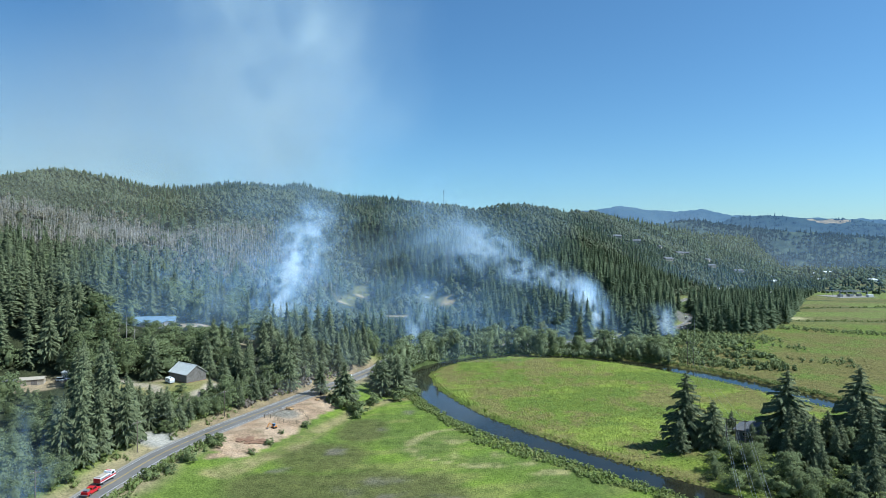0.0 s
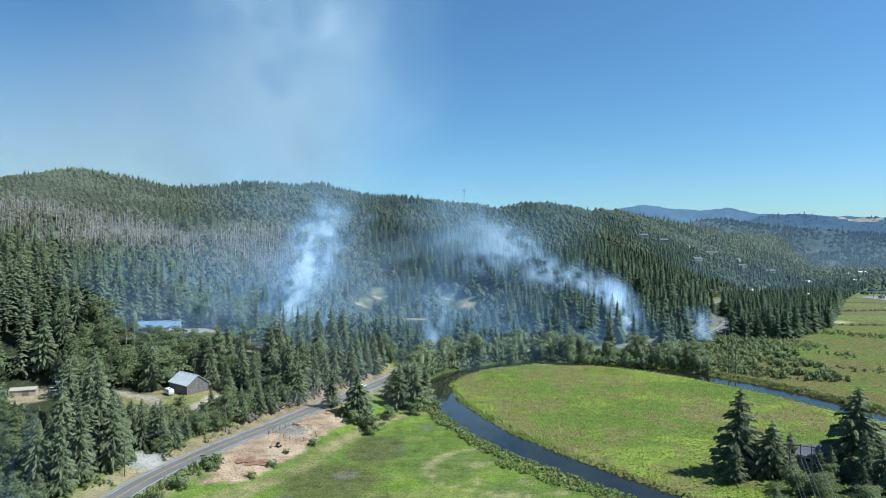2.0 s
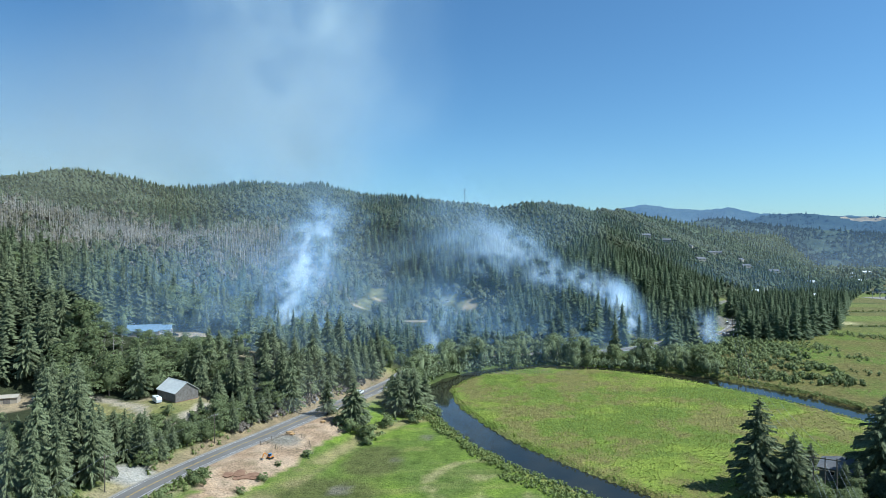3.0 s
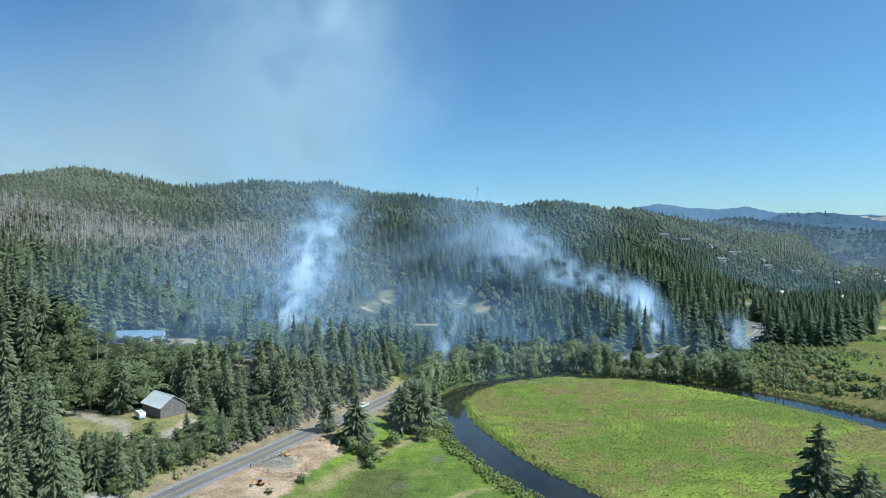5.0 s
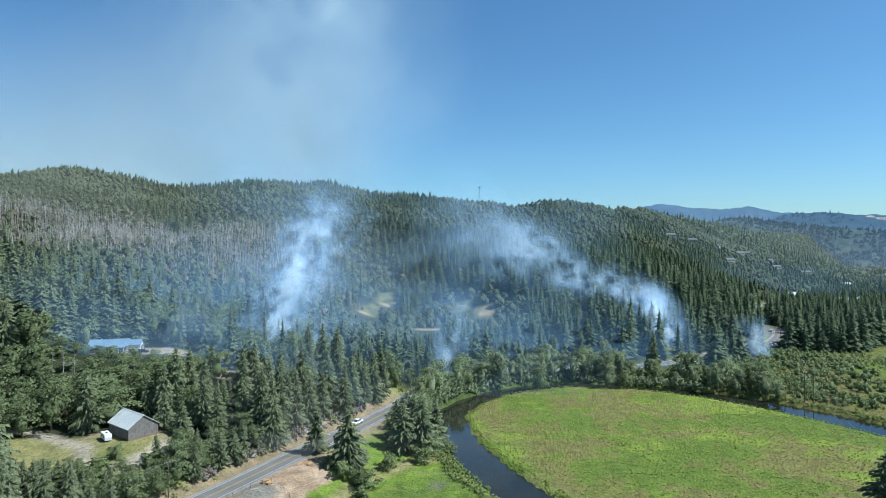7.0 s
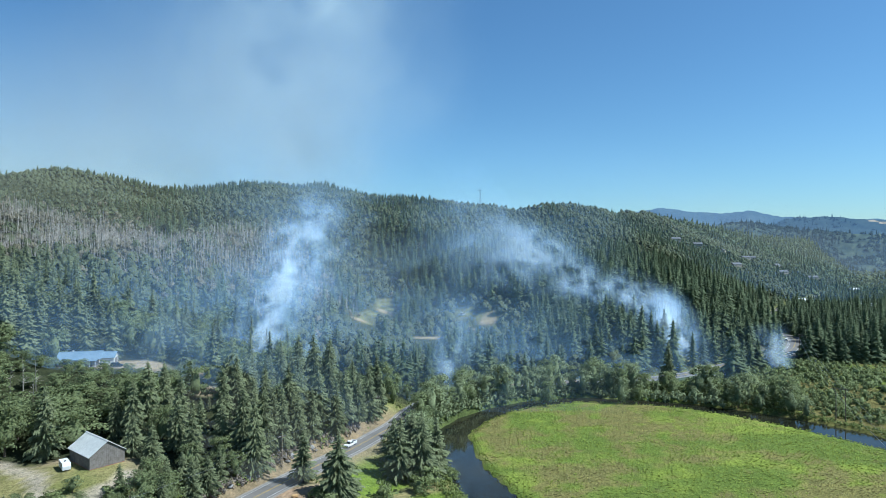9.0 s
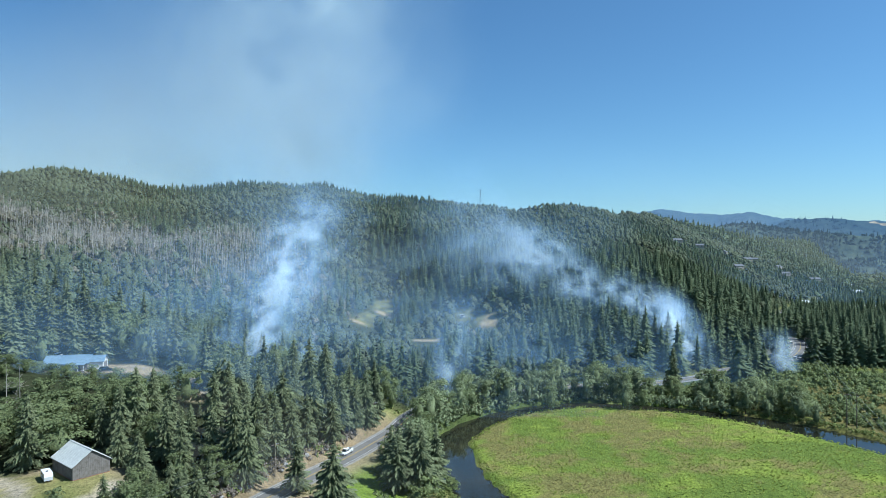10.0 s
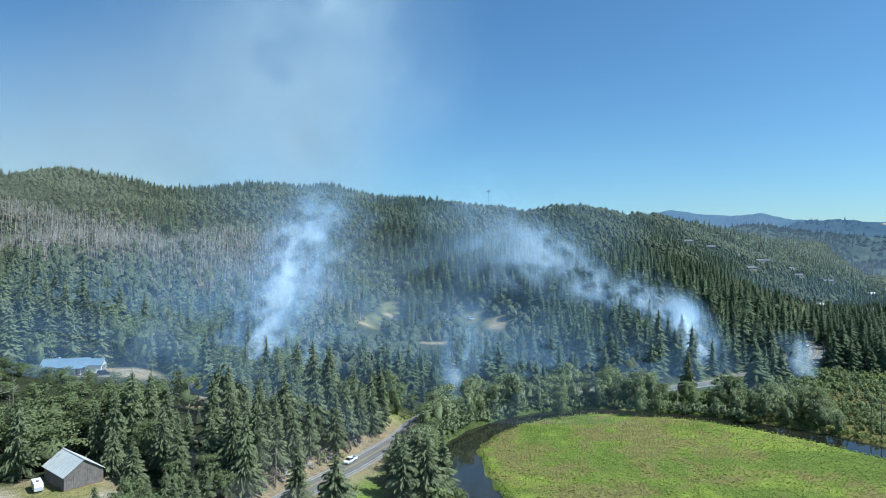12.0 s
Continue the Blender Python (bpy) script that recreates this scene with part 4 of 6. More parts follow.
def sort_forest(x, y):
    """Which places hold firs, leafy trees and dead stems."""
    n = fractal(x / 70, y / 70, 0, 51) + 0.16 * smooth(-350, -520, x) * smooth(780, 900, y) + 0.25 * (rng.random(len(x)) - 0.5) + 0.0 * y + 0.16 * (rng.random(len(x)) < 0.12) - 0.3 * ((d_road(x, y)[1] < 0) & (x > 110))
    dead = np.exp(-(((x + 330) / 190) ** 2 + ((y - 630) / 120) ** 2)) + np.exp(-(((x + 150) / 60) ** 2 + ((y - 560) / 70) ** 2)) * 0.7
    east = smooth(20, 90, x) * smooth(420, 470, y)
    spur = to_line(x, y, SPUR)[0] < 75 + 30 * (fractal(x / 30, y / 30, 0, 53) - 0.5)
    fir = n < 0.42 + 0.35 * spur - 0.07 * smooth(0, -150, x) * smooth(900, 760, y) + 0.3 * east * smooth(760, 620, y) - 0.2 * dead + 0.24 * smooth(880, 980, y) * smooth(60, -60, x) + 0.1 * smooth(100, 300, x) * smooth(700, 850, y)
    dead = dead * smooth(740, 660, y)
    return fir, (rng.random(len(x)) < np.clip(dead - 0.18, 0, 1) * 1.15) & (fractal(x / 40, y / 40, 0, 52) > 0.36)


x, y, z = hillside(60000, -560, 480, 200, 830, 6.0, lambda x, y: wooded(x, y) & (np.abs(x) < 0.82 * y))
fir, gone = sort_forest(x, y)
fir &= ~gone
leaf = ~(fir | gone)
s = rng.uniform(0.5, 1.1, len(x)) * (0.88 + 0.16 * smooth(40, 120, x) * smooth(640, 560, y) - 0.1 * smooth(600, 800, y) - 0.3 * smooth(640, 800, y) * smooth(-300, -420, x))
s = np.minimum(s, head_room(x, y, z) / np.where(fir, 28, 14))
joined("hillside_firs", far_firs, x[fir], y[fir], z[fir] - 0.3, s[fir], M_FIR_FAR, rng, "dense dark firs covering the hillside", "forest", rng.uniform(1.05, 1.5, fir.sum()))
near_leaf, leaf = leaf & (y < 400), leaf & (y >= 400)
joined("lower_broadleaf_trees", slope_crowns, x[near_leaf], y[near_leaf], z[near_leaf] - 0.4, s[near_leaf], M_LEAF, rng, "green broad-leaved woods low on the hillside", "forest")
dry = leaf & (rng.random(len(x)) < 0.75 * np.exp(-(((x + 330) / 230) ** 2 + ((y - 610) / 120) ** 2)))
leaf &= ~dry
joined("dry_hillside_trees", far_leafy, x[dry], y[dry], z[dry] - 0.5, s[dry] * 0.8, M_SCRUB, rng, "grey-green thin trees among dead trunks", "forest")
joined("hillside_broadleaf_trees", far_leafy, x[leaf], y[leaf], z[leaf] - 0.5, s[leaf] * 1.05, M_LEAF_FAR, rng, "dense green broad-leaved woods on the hillside", "forest")
joined("understory", ridge_leafy, x[gone] + 3, y[gone] - 2, z[gone] - 0.5, s[gone] * 0.5, M_SCRUB, rng, "low grey-green growth among dead trunks", "shrubs", np.full(gone.sum(), 1.35))
gx, gy = np.r_[x[gone], x[gone] + 3.1, x[gone] - 2.4, x[gone] + 1.2, x[gone] - 3.3], np.r_[y[gone], y[gone] - 2.2, y[gone] + 2.9, y[gone] + 3.4, y[gone] - 1.7]
joined("dead_trees", [snag_arrays(k) for k in (61, 62, 63)], gx, gy, land(gx, gy)[0] - 0.2, rng.uniform(0.45, 0.95, len(gx)), M_SNAG, rng, "bare bleached dead trunks on the slope", "dead trees")
x, y = np.array((-140.0, -137.5, -142.5, -135.5)), np.array((303.0, 305.5, 300.5, 301.0))
joined("bare_trees", [snag_arrays(k) for k in (64, 65)], x, y, land(x, y)[0] - 0.2, np.array((0.85, 0.7, 0.75, 0.6)), M_SNAG, rng, "bare grey dead trees behind the barn", "dead trees")
x, y, z = hillside(170000, -900, 1100, 600, 1400, 5.2, lambda x, y: wooded(x, y) & ((y > 830) | (x < -560) | (x > 480)) & (np.abs(x) < 0.82 * y) & in_front(x, y))
fir, _ = sort_forest(x, y)
s = rng.uniform(0.34, 0.72, len(x)) * np.where(fir, 0.72, 1)
joined("ridge_firs", thin_firs, x[fir], y[fir], z[fir] - 0.3, s[fir], M_FIR_FAR, rng, "dark firs along the ridge", "forest", rng.uniform(1.5, 2.2, fir.sum()))
joined("ridge_broadleaf_trees", ridge_leafy, x[~fir], y[~fir], z[~fir] - 0.5, s[~fir] * 1.0, M_LEAF_FAR, rng, "broad-leaved woods below the ridge", "forest")
x, y, z = hillside(40000, 250, 2300, 860, 3000, 13, lambda x, y: (x < 0.86 * y) & (x > 0.2 * y) & ((d_road(x, y)[1] < 0) | (y > 1250)) & (fractal(x / 160, y / 160, 0, 71) > np.where(y < 1150, 0.5, 0.36)))
joined("valley_woods", tiny_firs[:1] + ridge_leafy, x, y, z - 0.3, rng.uniform(0.4, 0.85, len(x)), M_FIR_FAR, rng, "scattered dark woods along the valley", "forest", rng.uniform(1.2, 1.8, len(x)))

x, y, z = hillside(60000, 250, 1500, 1000, 2150, 9.0, lambda x, y: (x < 0.86 * y) & (x > 0.2 * y) & (d_road(x, y)[1] > 0) & ~(wooded(x, y) & in_front(x, y) & (y < 1400)) & (fractal(x / 90, y / 90, 0, 72) > 0.3))
joined("plateau_woods", tiny_firs + ridge_leafy[:1], x, y, z - 0.3, rng.uniform(0.4, 0.85, len(x)), M_FIR_FAR, rng, "dark woods on the far shoulder of the hill", "forest", rng.uniform(1.1, 1.6, len(x)))

# willow thickets, bank growth, sedge tussocks
bushes = [leafy_arrays(s, 8, 7, 0.42, 3.0, 2.2, 0.0, 0.3) for s in (81, 82, 85)]


def mound_arrays(seed):
    """A low tussock: a ragged dome."""
    r = np.random.default_rng(seed)
    v = [(0, 0, 0.3)]
    for ring, (rad, z) in enumerate(((0.5, 0.22), (1.0, -0.05))):
        for k in range(7):
            a = 6.283 * (k + 0.5 * ring) / 7
            v.append((rad * math.cos(a) * r.uniform(0.7, 1.3), rad * math.sin(a) * r.uniform(0.7, 1.3), z + r.uniform(-0.05, 0.05)))
    f = []
    for k in range(7):
        m = (k + 1) % 7
        f += [(0, 1 + k, 1 + m), (1 + k, 8 + k, 1 + m), (1 + m, 8 + k, 8 + m)]
    return np.array(v), np.array(f)


def tuft_arrays(seed):
    """A clump of marsh grass: a few broad bent sheaves."""
    r = np.random.default_rng(seed)
    v, f = [], []
    for k in range(7):
        a = 6.283 * (k + r.uniform(-0.3, 0.3)) / 7
        out, across = np.array((math.cos(a), math.sin(a), 0)), np.array((-math.sin(a), math.cos(a), 0))
        root, tip = out * r.uniform(0.0, 0.25), out * r.uniform(0.5, 1.0) + np.array((0, 0, r.uniform(0.35, 0.85)))
        w = r.uniform(0.22, 0.42)
        f.append((len(v), len(v) + 1, len(v) + 2))
        v.extend((root - across * w, root + across * w, tip))
    v = np.array(v)
    return full_crown(v, f, v * (1, 1, 0) + (0, 0, 0.9), 0.6)


tufts = [tuft_arrays(s) for s in (94, 95, 96, 97)]
mounds = [mound_arrays(s) for s in (91, 92, 93)]


def thicket(x, y):
    k = land(x, y)[1]
    marsh = ~k["left"] & ~inside(x, y, ISLAND) & (x > 95) & (k["river"] > 9) & (k["road"] > 9)
    n = fractal(x / 26, y / 26, 0, 83)
    belt = smooth(130, 20, k["road"]) * smooth(330, 240, x) * 0.23
    hedge = to_line(x, y, [(286, 556), (330, 514), (390, 478)])[0] < 9
    return marsh & (((n + belt > 0.68) & (x < 265)) | hedge) & (x < 420) & (y > 330) & (y < 640)


WILLOWS = [(108, 424), (135, 398), (160, 378), (190, 352), (215, 352), (228, 420), (240, 470), (222, 500), (160, 472)]
x, y = spread(rng, 5000, 100, 250, 345, 505, lambda x, y: inside(x, y, WILLOWS) & (land(x, y)[1]["river"] > 6) & (fractal(x / 12, y / 12, 0, 88) > 0.47), 3.0)
joined("willow_bushes", [leafy_arrays(s, 9, 9, 0.55, 3.2, 2.3, 0.0) for s in (83, 84)], x, y, land(x, y)[0] - 0.1, rng.uniform(0.6, 1.35, len(x)), M_SHRUB, rng, "dense grey-green willow bushes beyond the river", "shrubs")
x, y = spread(rng, 16000, 95, 420, 330, 640, thicket, 2.9)
joined("willow_thicket", bushes, x, y, land(x, y)[0] - 0.1, rng.uniform(0.4, 1.0, len(x)), M_SHRUB, rng, "grey-green willow thickets on the marsh", "shrubs")


def bank(x, y):
    k = land(x, y)[1]
    return ~k["left"] & (k["river"] > 0.5) & ((y < 318) | (x > 122) | (to_line(x, y, RIVER)[1] < 0)) & (k["river"] < np.where(inside(x, y, ISLAND), 2.0, np.where(y < 235, 10.0, 6.5)) * (0.4 + 1.2 * fractal(x / 12, y / 12, 0, 84)))


x, y = spread(rng, 110000, -20, 240, 150, 430, bank, 1.05)
on = to_line(x, y, RIVER)[1] < 0
rank = [leafy_arrays(s, 6, 6, 0.42, 2.2, 1.9, 0.0) for s in (86, 87, 88)]
joined("bank_growth", rank, x[~on], y[~on], land(x[~on], y[~on])[0] - 0.1, rng.uniform(0.25, 0.7, (~on).sum()), M_RANK, rng, "rank green growth along the river banks", "plants")
joined("bank_grass", rank, x[on], y[on], land(x[on], y[on])[0] - 0.1, rng.uniform(0.15, 0.38, on.sum()), M_GRASS, rng, "tall grass along the marsh edge", "grass")


def outer_bank(x, y):
    k = land(x, y)[1]
    return (to_line(x, y, RIVER)[1] > 0) & (x < 122) & (k["river"] > 0.0) & (k["river"] < 6.5) & (y > 322) & (k["road"] > 6)


x, y = spread(rng, 60000, -25, 170, 322, 425, outer_bank, 1.9)
joined("bank_bushes", bushes, x, y, land(x, y)[0] - 0.1, rng.uniform(0.6, 1.35, len(x)), M_PALE_LEAF, rng, "green bushes overhanging the river bank", "shrubs")


def open_marsh(x, y):
    k = land(x, y)[1]
    return ~k["left"] & ~inside(x, y, ISLAND) & (k["river"] > 2) & (k["road"] > 40)


x, y = spread(rng, 14000, 110, 360, 300, 540, open_marsh, 2.2)
joined("marsh_sedge", mounds, x, y, land(x, y)[0] - 0.05, rng.uniform(0.4, 1.2, len(x)), M_SEDGE, rng, "olive brown sedge on the far marsh", "grass")


def verge(x, y):
    d, side, _ = d_road(x, y)
    return (d > 6.5) & (d < 13) & (fractal(x / 9, y / 9, 0, 85) > 0.52) & ~inside(x, y, DIRT_LOT)


x, y = spread(rng, 5000, -110, 0, 150, 380, verge, 1.3)
joined("verge_growth", bushes, x, y, land(x, y)[0] - 0.1, rng.uniform(0.25, 0.7, len(x)), M_RANK, rng, "weeds and brambles along the road verge", "plants")
x, y = spread(rng, 9000, -105, -55, 140, 250, lambda x, y: (d_road(x, y)[1] < 0) & (d_road(x, y)[0] > 6.3) & (d_road(x, y)[0] < 6.5 + 7.5 * fractal(x / 8, y / 8, 0, 89) * smooth(236, 205, y)) & ~inside(x, y, DIRT_LOT), 1.2)
joined("road_brambles", bushes, x, y, land(x, y)[0] - 0.15, rng.uniform(0.3, 0.75, len(x)), M_RANK, rng, "green brambles between road and pasture", "plants")
x, y = spread(rng, 80000, 0, 215, 165, 410, lambda x, y: inside(x, y, ISLAND) & (land(x, y)[1]["river"] > 0.4), 1.05)
wet = fractal(x / 17, y / 17, 0, 6) * 0.5 + fractal(x / 5, y / 5, 0, 7) * 0.2 + fractal(x / 60, y / 60, 0, 5) * 0.3 + 0.06 * (rng.random(len(x)) - 0.5)
tall = wet < 0.585
joined("marsh_grass", tufts, x[tall], y[tall], land(x[tall], y[tall])[0] - 0.05, rng.uniform(0.25, 0.9, tall.sum()) ** 1.3, M_GRASS, rng, "lush green tussocks of marsh grass", "grass")
joined("brown_sedge", tufts, x[~tall], y[~tall], land(x[~tall], y[~tall])[0] - 0.05, rng.uniform(0.25, 0.75, (~tall).sum()), M_SEDGE, rng, "brownish sedge tussocks on the marsh", "grass")

# ---------------------------------------------------------------- distance
def far_ridge(name, line, mat, seed, label, deep=520, rough=60, clearing=None, woods=None):
    """A far wooded ridge: a long mound with spurs and an uneven crest; line: (x, y, height)."""
    p = curve_line(line, 16)
    d = np.gradient(p[:, :2], axis=0)
    d /= np.linalg.norm(d, axis=1)[:, None]
    n = np.stack([d[:, 1], -d[:, 0]], -1)
    rows = 22
    verts = []
    for r in range(rows):
        f = r / (rows - 1)
        xy = p[:, :2] + n * (1 - f) * deep
        h = p[:, 2] * smooth(-0.1, 1.1, f) + (fractal(xy[:, 0] / 190, xy[:, 1] / 190, 0, seed) - 0.5) * 2 * rough * math.sin(f * 3.14)
        h += (fractal(xy[:, 0] / 22, xy[:, 1] / 22, 0, seed + 5, 2) - 0.5) * 16
        verts.append(np.c_[xy, h - 3])
    k = np.arange(rows * len(p)).reshape(rows, len(p))
    faces = np.stack([k[:-1, :-1], k[:-1, 1:], k[1:, 1:], k[1:, :-1]], -1).reshape(-1, 4)
    me = mesh_from(name, np.concatenate(verts), faces, mat, True)
    if clearing:
        x0, x1, f0, f1, bare = clearing
        me.materials.append(bare)
        mid = np.concatenate(verts)[faces].mean(1)
        row = np.repeat(np.arange(rows - 1) / (rows - 1), len(p) - 1)
        wave = fractal(mid[:, 0] / 60, mid[:, 1] / 60, 0, seed + 8)
        top = np.tile(np.interp(0.5 * (p[:-1, 0] + p[1:, 0]), [x0, x1], [0, 1]), rows - 1)
        me.polygons.foreach_set("material_index", ((top > 0.02) & (top < 0.98) & (row > f0 + 0.1 * wave) & (row < f1)).astype(np.int32))
        me.update()
    if woods:
        count, size, mat = woods
        r = np.random.default_rng(seed + 20)
        at = np.concatenate(verts)[faces[r.integers(0, len(faces), count)]]
        w = r.dirichlet((1, 1, 1, 1), count)
        q = (at * w[..., None]).sum(1)
        keep = (q[:, 0] < 0.86 * q[:, 1]) & (fractal(q[:, 0] / 120, q[:, 1] / 120, 0, seed + 30) > 0.36)
        q = q[keep]
        joined("far_woods", tiny_firs + ridge_leafy, q[:, 0], q[:, 1], q[:, 2] - 1, size * r.uniform(0.5, 1.1, len(q)), mat, r, "hazy dark woods on far hills", "forest", r.uniform(1.1, 1.7, len(q)))
    return tagged(new(name, me), label, "hills", kind="structure")


# A far hill surface; its emission paints the haze of distance over it.
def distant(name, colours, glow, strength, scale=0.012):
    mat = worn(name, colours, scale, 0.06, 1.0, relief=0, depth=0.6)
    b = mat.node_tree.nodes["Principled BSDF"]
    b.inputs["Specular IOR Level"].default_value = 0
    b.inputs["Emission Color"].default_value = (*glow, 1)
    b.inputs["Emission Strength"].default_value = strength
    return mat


# blue emission that stands in for the hazy air before the hills
AIR_GLOW = (0.16, 0.27, 0.45)
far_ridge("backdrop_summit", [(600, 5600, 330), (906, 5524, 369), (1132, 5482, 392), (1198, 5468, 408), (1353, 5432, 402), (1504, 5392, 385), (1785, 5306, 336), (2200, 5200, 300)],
          distant("hazed_summit_woods", [(0.03, 0.05, 0.05), (0.05, 0.07, 0.06)], AIR_GLOW, 0.8), 104, "pale blue hill on the horizon")
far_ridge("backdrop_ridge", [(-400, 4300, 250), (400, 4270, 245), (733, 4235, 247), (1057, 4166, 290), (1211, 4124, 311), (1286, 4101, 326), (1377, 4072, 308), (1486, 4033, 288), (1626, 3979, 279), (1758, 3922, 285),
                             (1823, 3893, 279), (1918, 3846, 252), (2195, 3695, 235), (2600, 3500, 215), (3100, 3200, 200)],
          distant("hazed_far_woods", [(0.02, 0.035, 0.035), (0.05, 0.07, 0.055)], AIR_GLOW, 0.5), 101, "hazy blue wooded hills on the horizon", 700, 90)
M_BARE_HILL = distant("cleared_hillside", [(0.3, 0.24, 0.16), (0.4, 0.33, 0.22)], AIR_GLOW, 0.22)
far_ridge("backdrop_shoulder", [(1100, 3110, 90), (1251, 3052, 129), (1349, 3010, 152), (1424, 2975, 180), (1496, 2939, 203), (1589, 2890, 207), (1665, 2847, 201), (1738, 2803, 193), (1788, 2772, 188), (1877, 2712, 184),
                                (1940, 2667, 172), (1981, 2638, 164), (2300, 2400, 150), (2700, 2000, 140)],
          distant("dark_far_woods", [(0.018, 0.032, 0.028), (0.045, 0.062, 0.045)], AIR_GLOW, 0.34), 103, "dark wooded hill with a cleared slope", 520, 50, (1738, 1880, 0.8, 0.93, M_BARE_HILL), (2600, 0.8, distant("shoulder_trees", [(0.016, 0.03, 0.026), (0.04, 0.055, 0.04)], AIR_GLOW, 0.3)))
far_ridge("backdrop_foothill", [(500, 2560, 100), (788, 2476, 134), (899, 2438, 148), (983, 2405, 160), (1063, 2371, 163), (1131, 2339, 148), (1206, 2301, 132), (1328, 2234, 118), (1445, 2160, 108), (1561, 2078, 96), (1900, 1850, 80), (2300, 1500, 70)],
          distant("green_far_woods", [(0.03, 0.046, 0.032), (0.1, 0.12, 0.065)], AIR_GLOW, 0.17, 0.02), 102, "hazy green wooded foothills", 480, 45, None, (9000, 0.85, distant("foothill_trees", [(0.016, 0.03, 0.022), (0.05, 0.065, 0.04)], AIR_GLOW, 0.14)))

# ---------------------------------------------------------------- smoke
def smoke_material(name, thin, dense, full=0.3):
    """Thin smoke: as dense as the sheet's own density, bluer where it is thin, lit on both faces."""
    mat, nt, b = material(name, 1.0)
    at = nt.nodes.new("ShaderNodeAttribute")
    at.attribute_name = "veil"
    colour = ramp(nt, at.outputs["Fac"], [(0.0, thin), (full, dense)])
    nt.links.new(colour, b.inputs["Base Color"])
    b.inputs["Specular IOR Level"].default_value = 0
    t = nt.nodes.new("ShaderNodeBsdfTranslucent")
    nt.links.new(colour, t.inputs["Color"])
    both = nt.nodes.new("ShaderNodeMixShader")
    both.inputs[0].default_value = 0.22
    nt.links.new(b.outputs[0], both.inputs[1]), nt.links.new(t.outputs[0], both.inputs[2])
    mix = nt.nodes.new("ShaderNodeMixShader")
    nt.links.new(at.outputs["Fac"], mix.inputs[0])
    nt.links.new(nt.nodes.new("ShaderNodeBsdfTransparent").outputs[0], mix.inputs[1])
    nt.links.new(both.outputs[0], mix.inputs[2])
    nt.links.new(mix.outputs[0], nt.nodes["Material Output"].inputs["Surface"])
    return mat


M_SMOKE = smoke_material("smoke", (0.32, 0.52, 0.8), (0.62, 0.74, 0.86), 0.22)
# haze: the blue of smoky, distant air is painted into the sheets
M_HAZE = smoke_material("haze_sheet", (0.26, 0.44, 0.68), (0.32, 0.5, 0.74))
M_CLOUD = smoke_material("smoke_cloud", (0.46, 0.55, 0.57), (0.6, 0.69, 0.68), 0.3)
M_GREY_VEIL = smoke_material("old_smoke", (0.31, 0.33, 0.31), (0.31, 0.33, 0.31))
M_VEIL = smoke_material("grey_haze", (0.43, 0.45, 0.42), (0.43, 0.45, 0.42))
UP_LIGHT = np.array((0.45, -0.55, 0.7)) / np.linalg.norm((0.45, -0.55, 0.7))


def smoke_sheet(points, density, mat, name, label):
    """A wavy veil of smoke from a grid of points (rows, columns, 3) with its density."""
    h, w = density.shape
    n = np.arange(h * w).reshape(h, w)
    faces = np.stack([n[:-1, :-1], n[:-1, 1:], n[1:, 1:], n[1:, :-1]], -1).reshape(-1, 4)
    faces = faces[density.ravel()[faces].max(1) > 0.004]
    a = points[0, -1] - points[0, 0]
    if np.cross(a, points[-1, 0] - points[0, 0])[1] > 0:      # faces turn to the lit side
        faces = faces[:, ::-1]
    me = mesh_from(name, points.reshape(-1, 3), faces, mat, True)
    me.attributes.new("veil", "FLOAT", "POINT").data.foreach_set("value", np.clip(density, 0, 1).astype(np.float32).ravel())
    me.normals_split_custom_set_from_vertices(np.broadcast_to(UP_LIGHT, (h * w, 3)).tolist())
    return tagged(new(name, me), label, "smoke", kind="stuff")


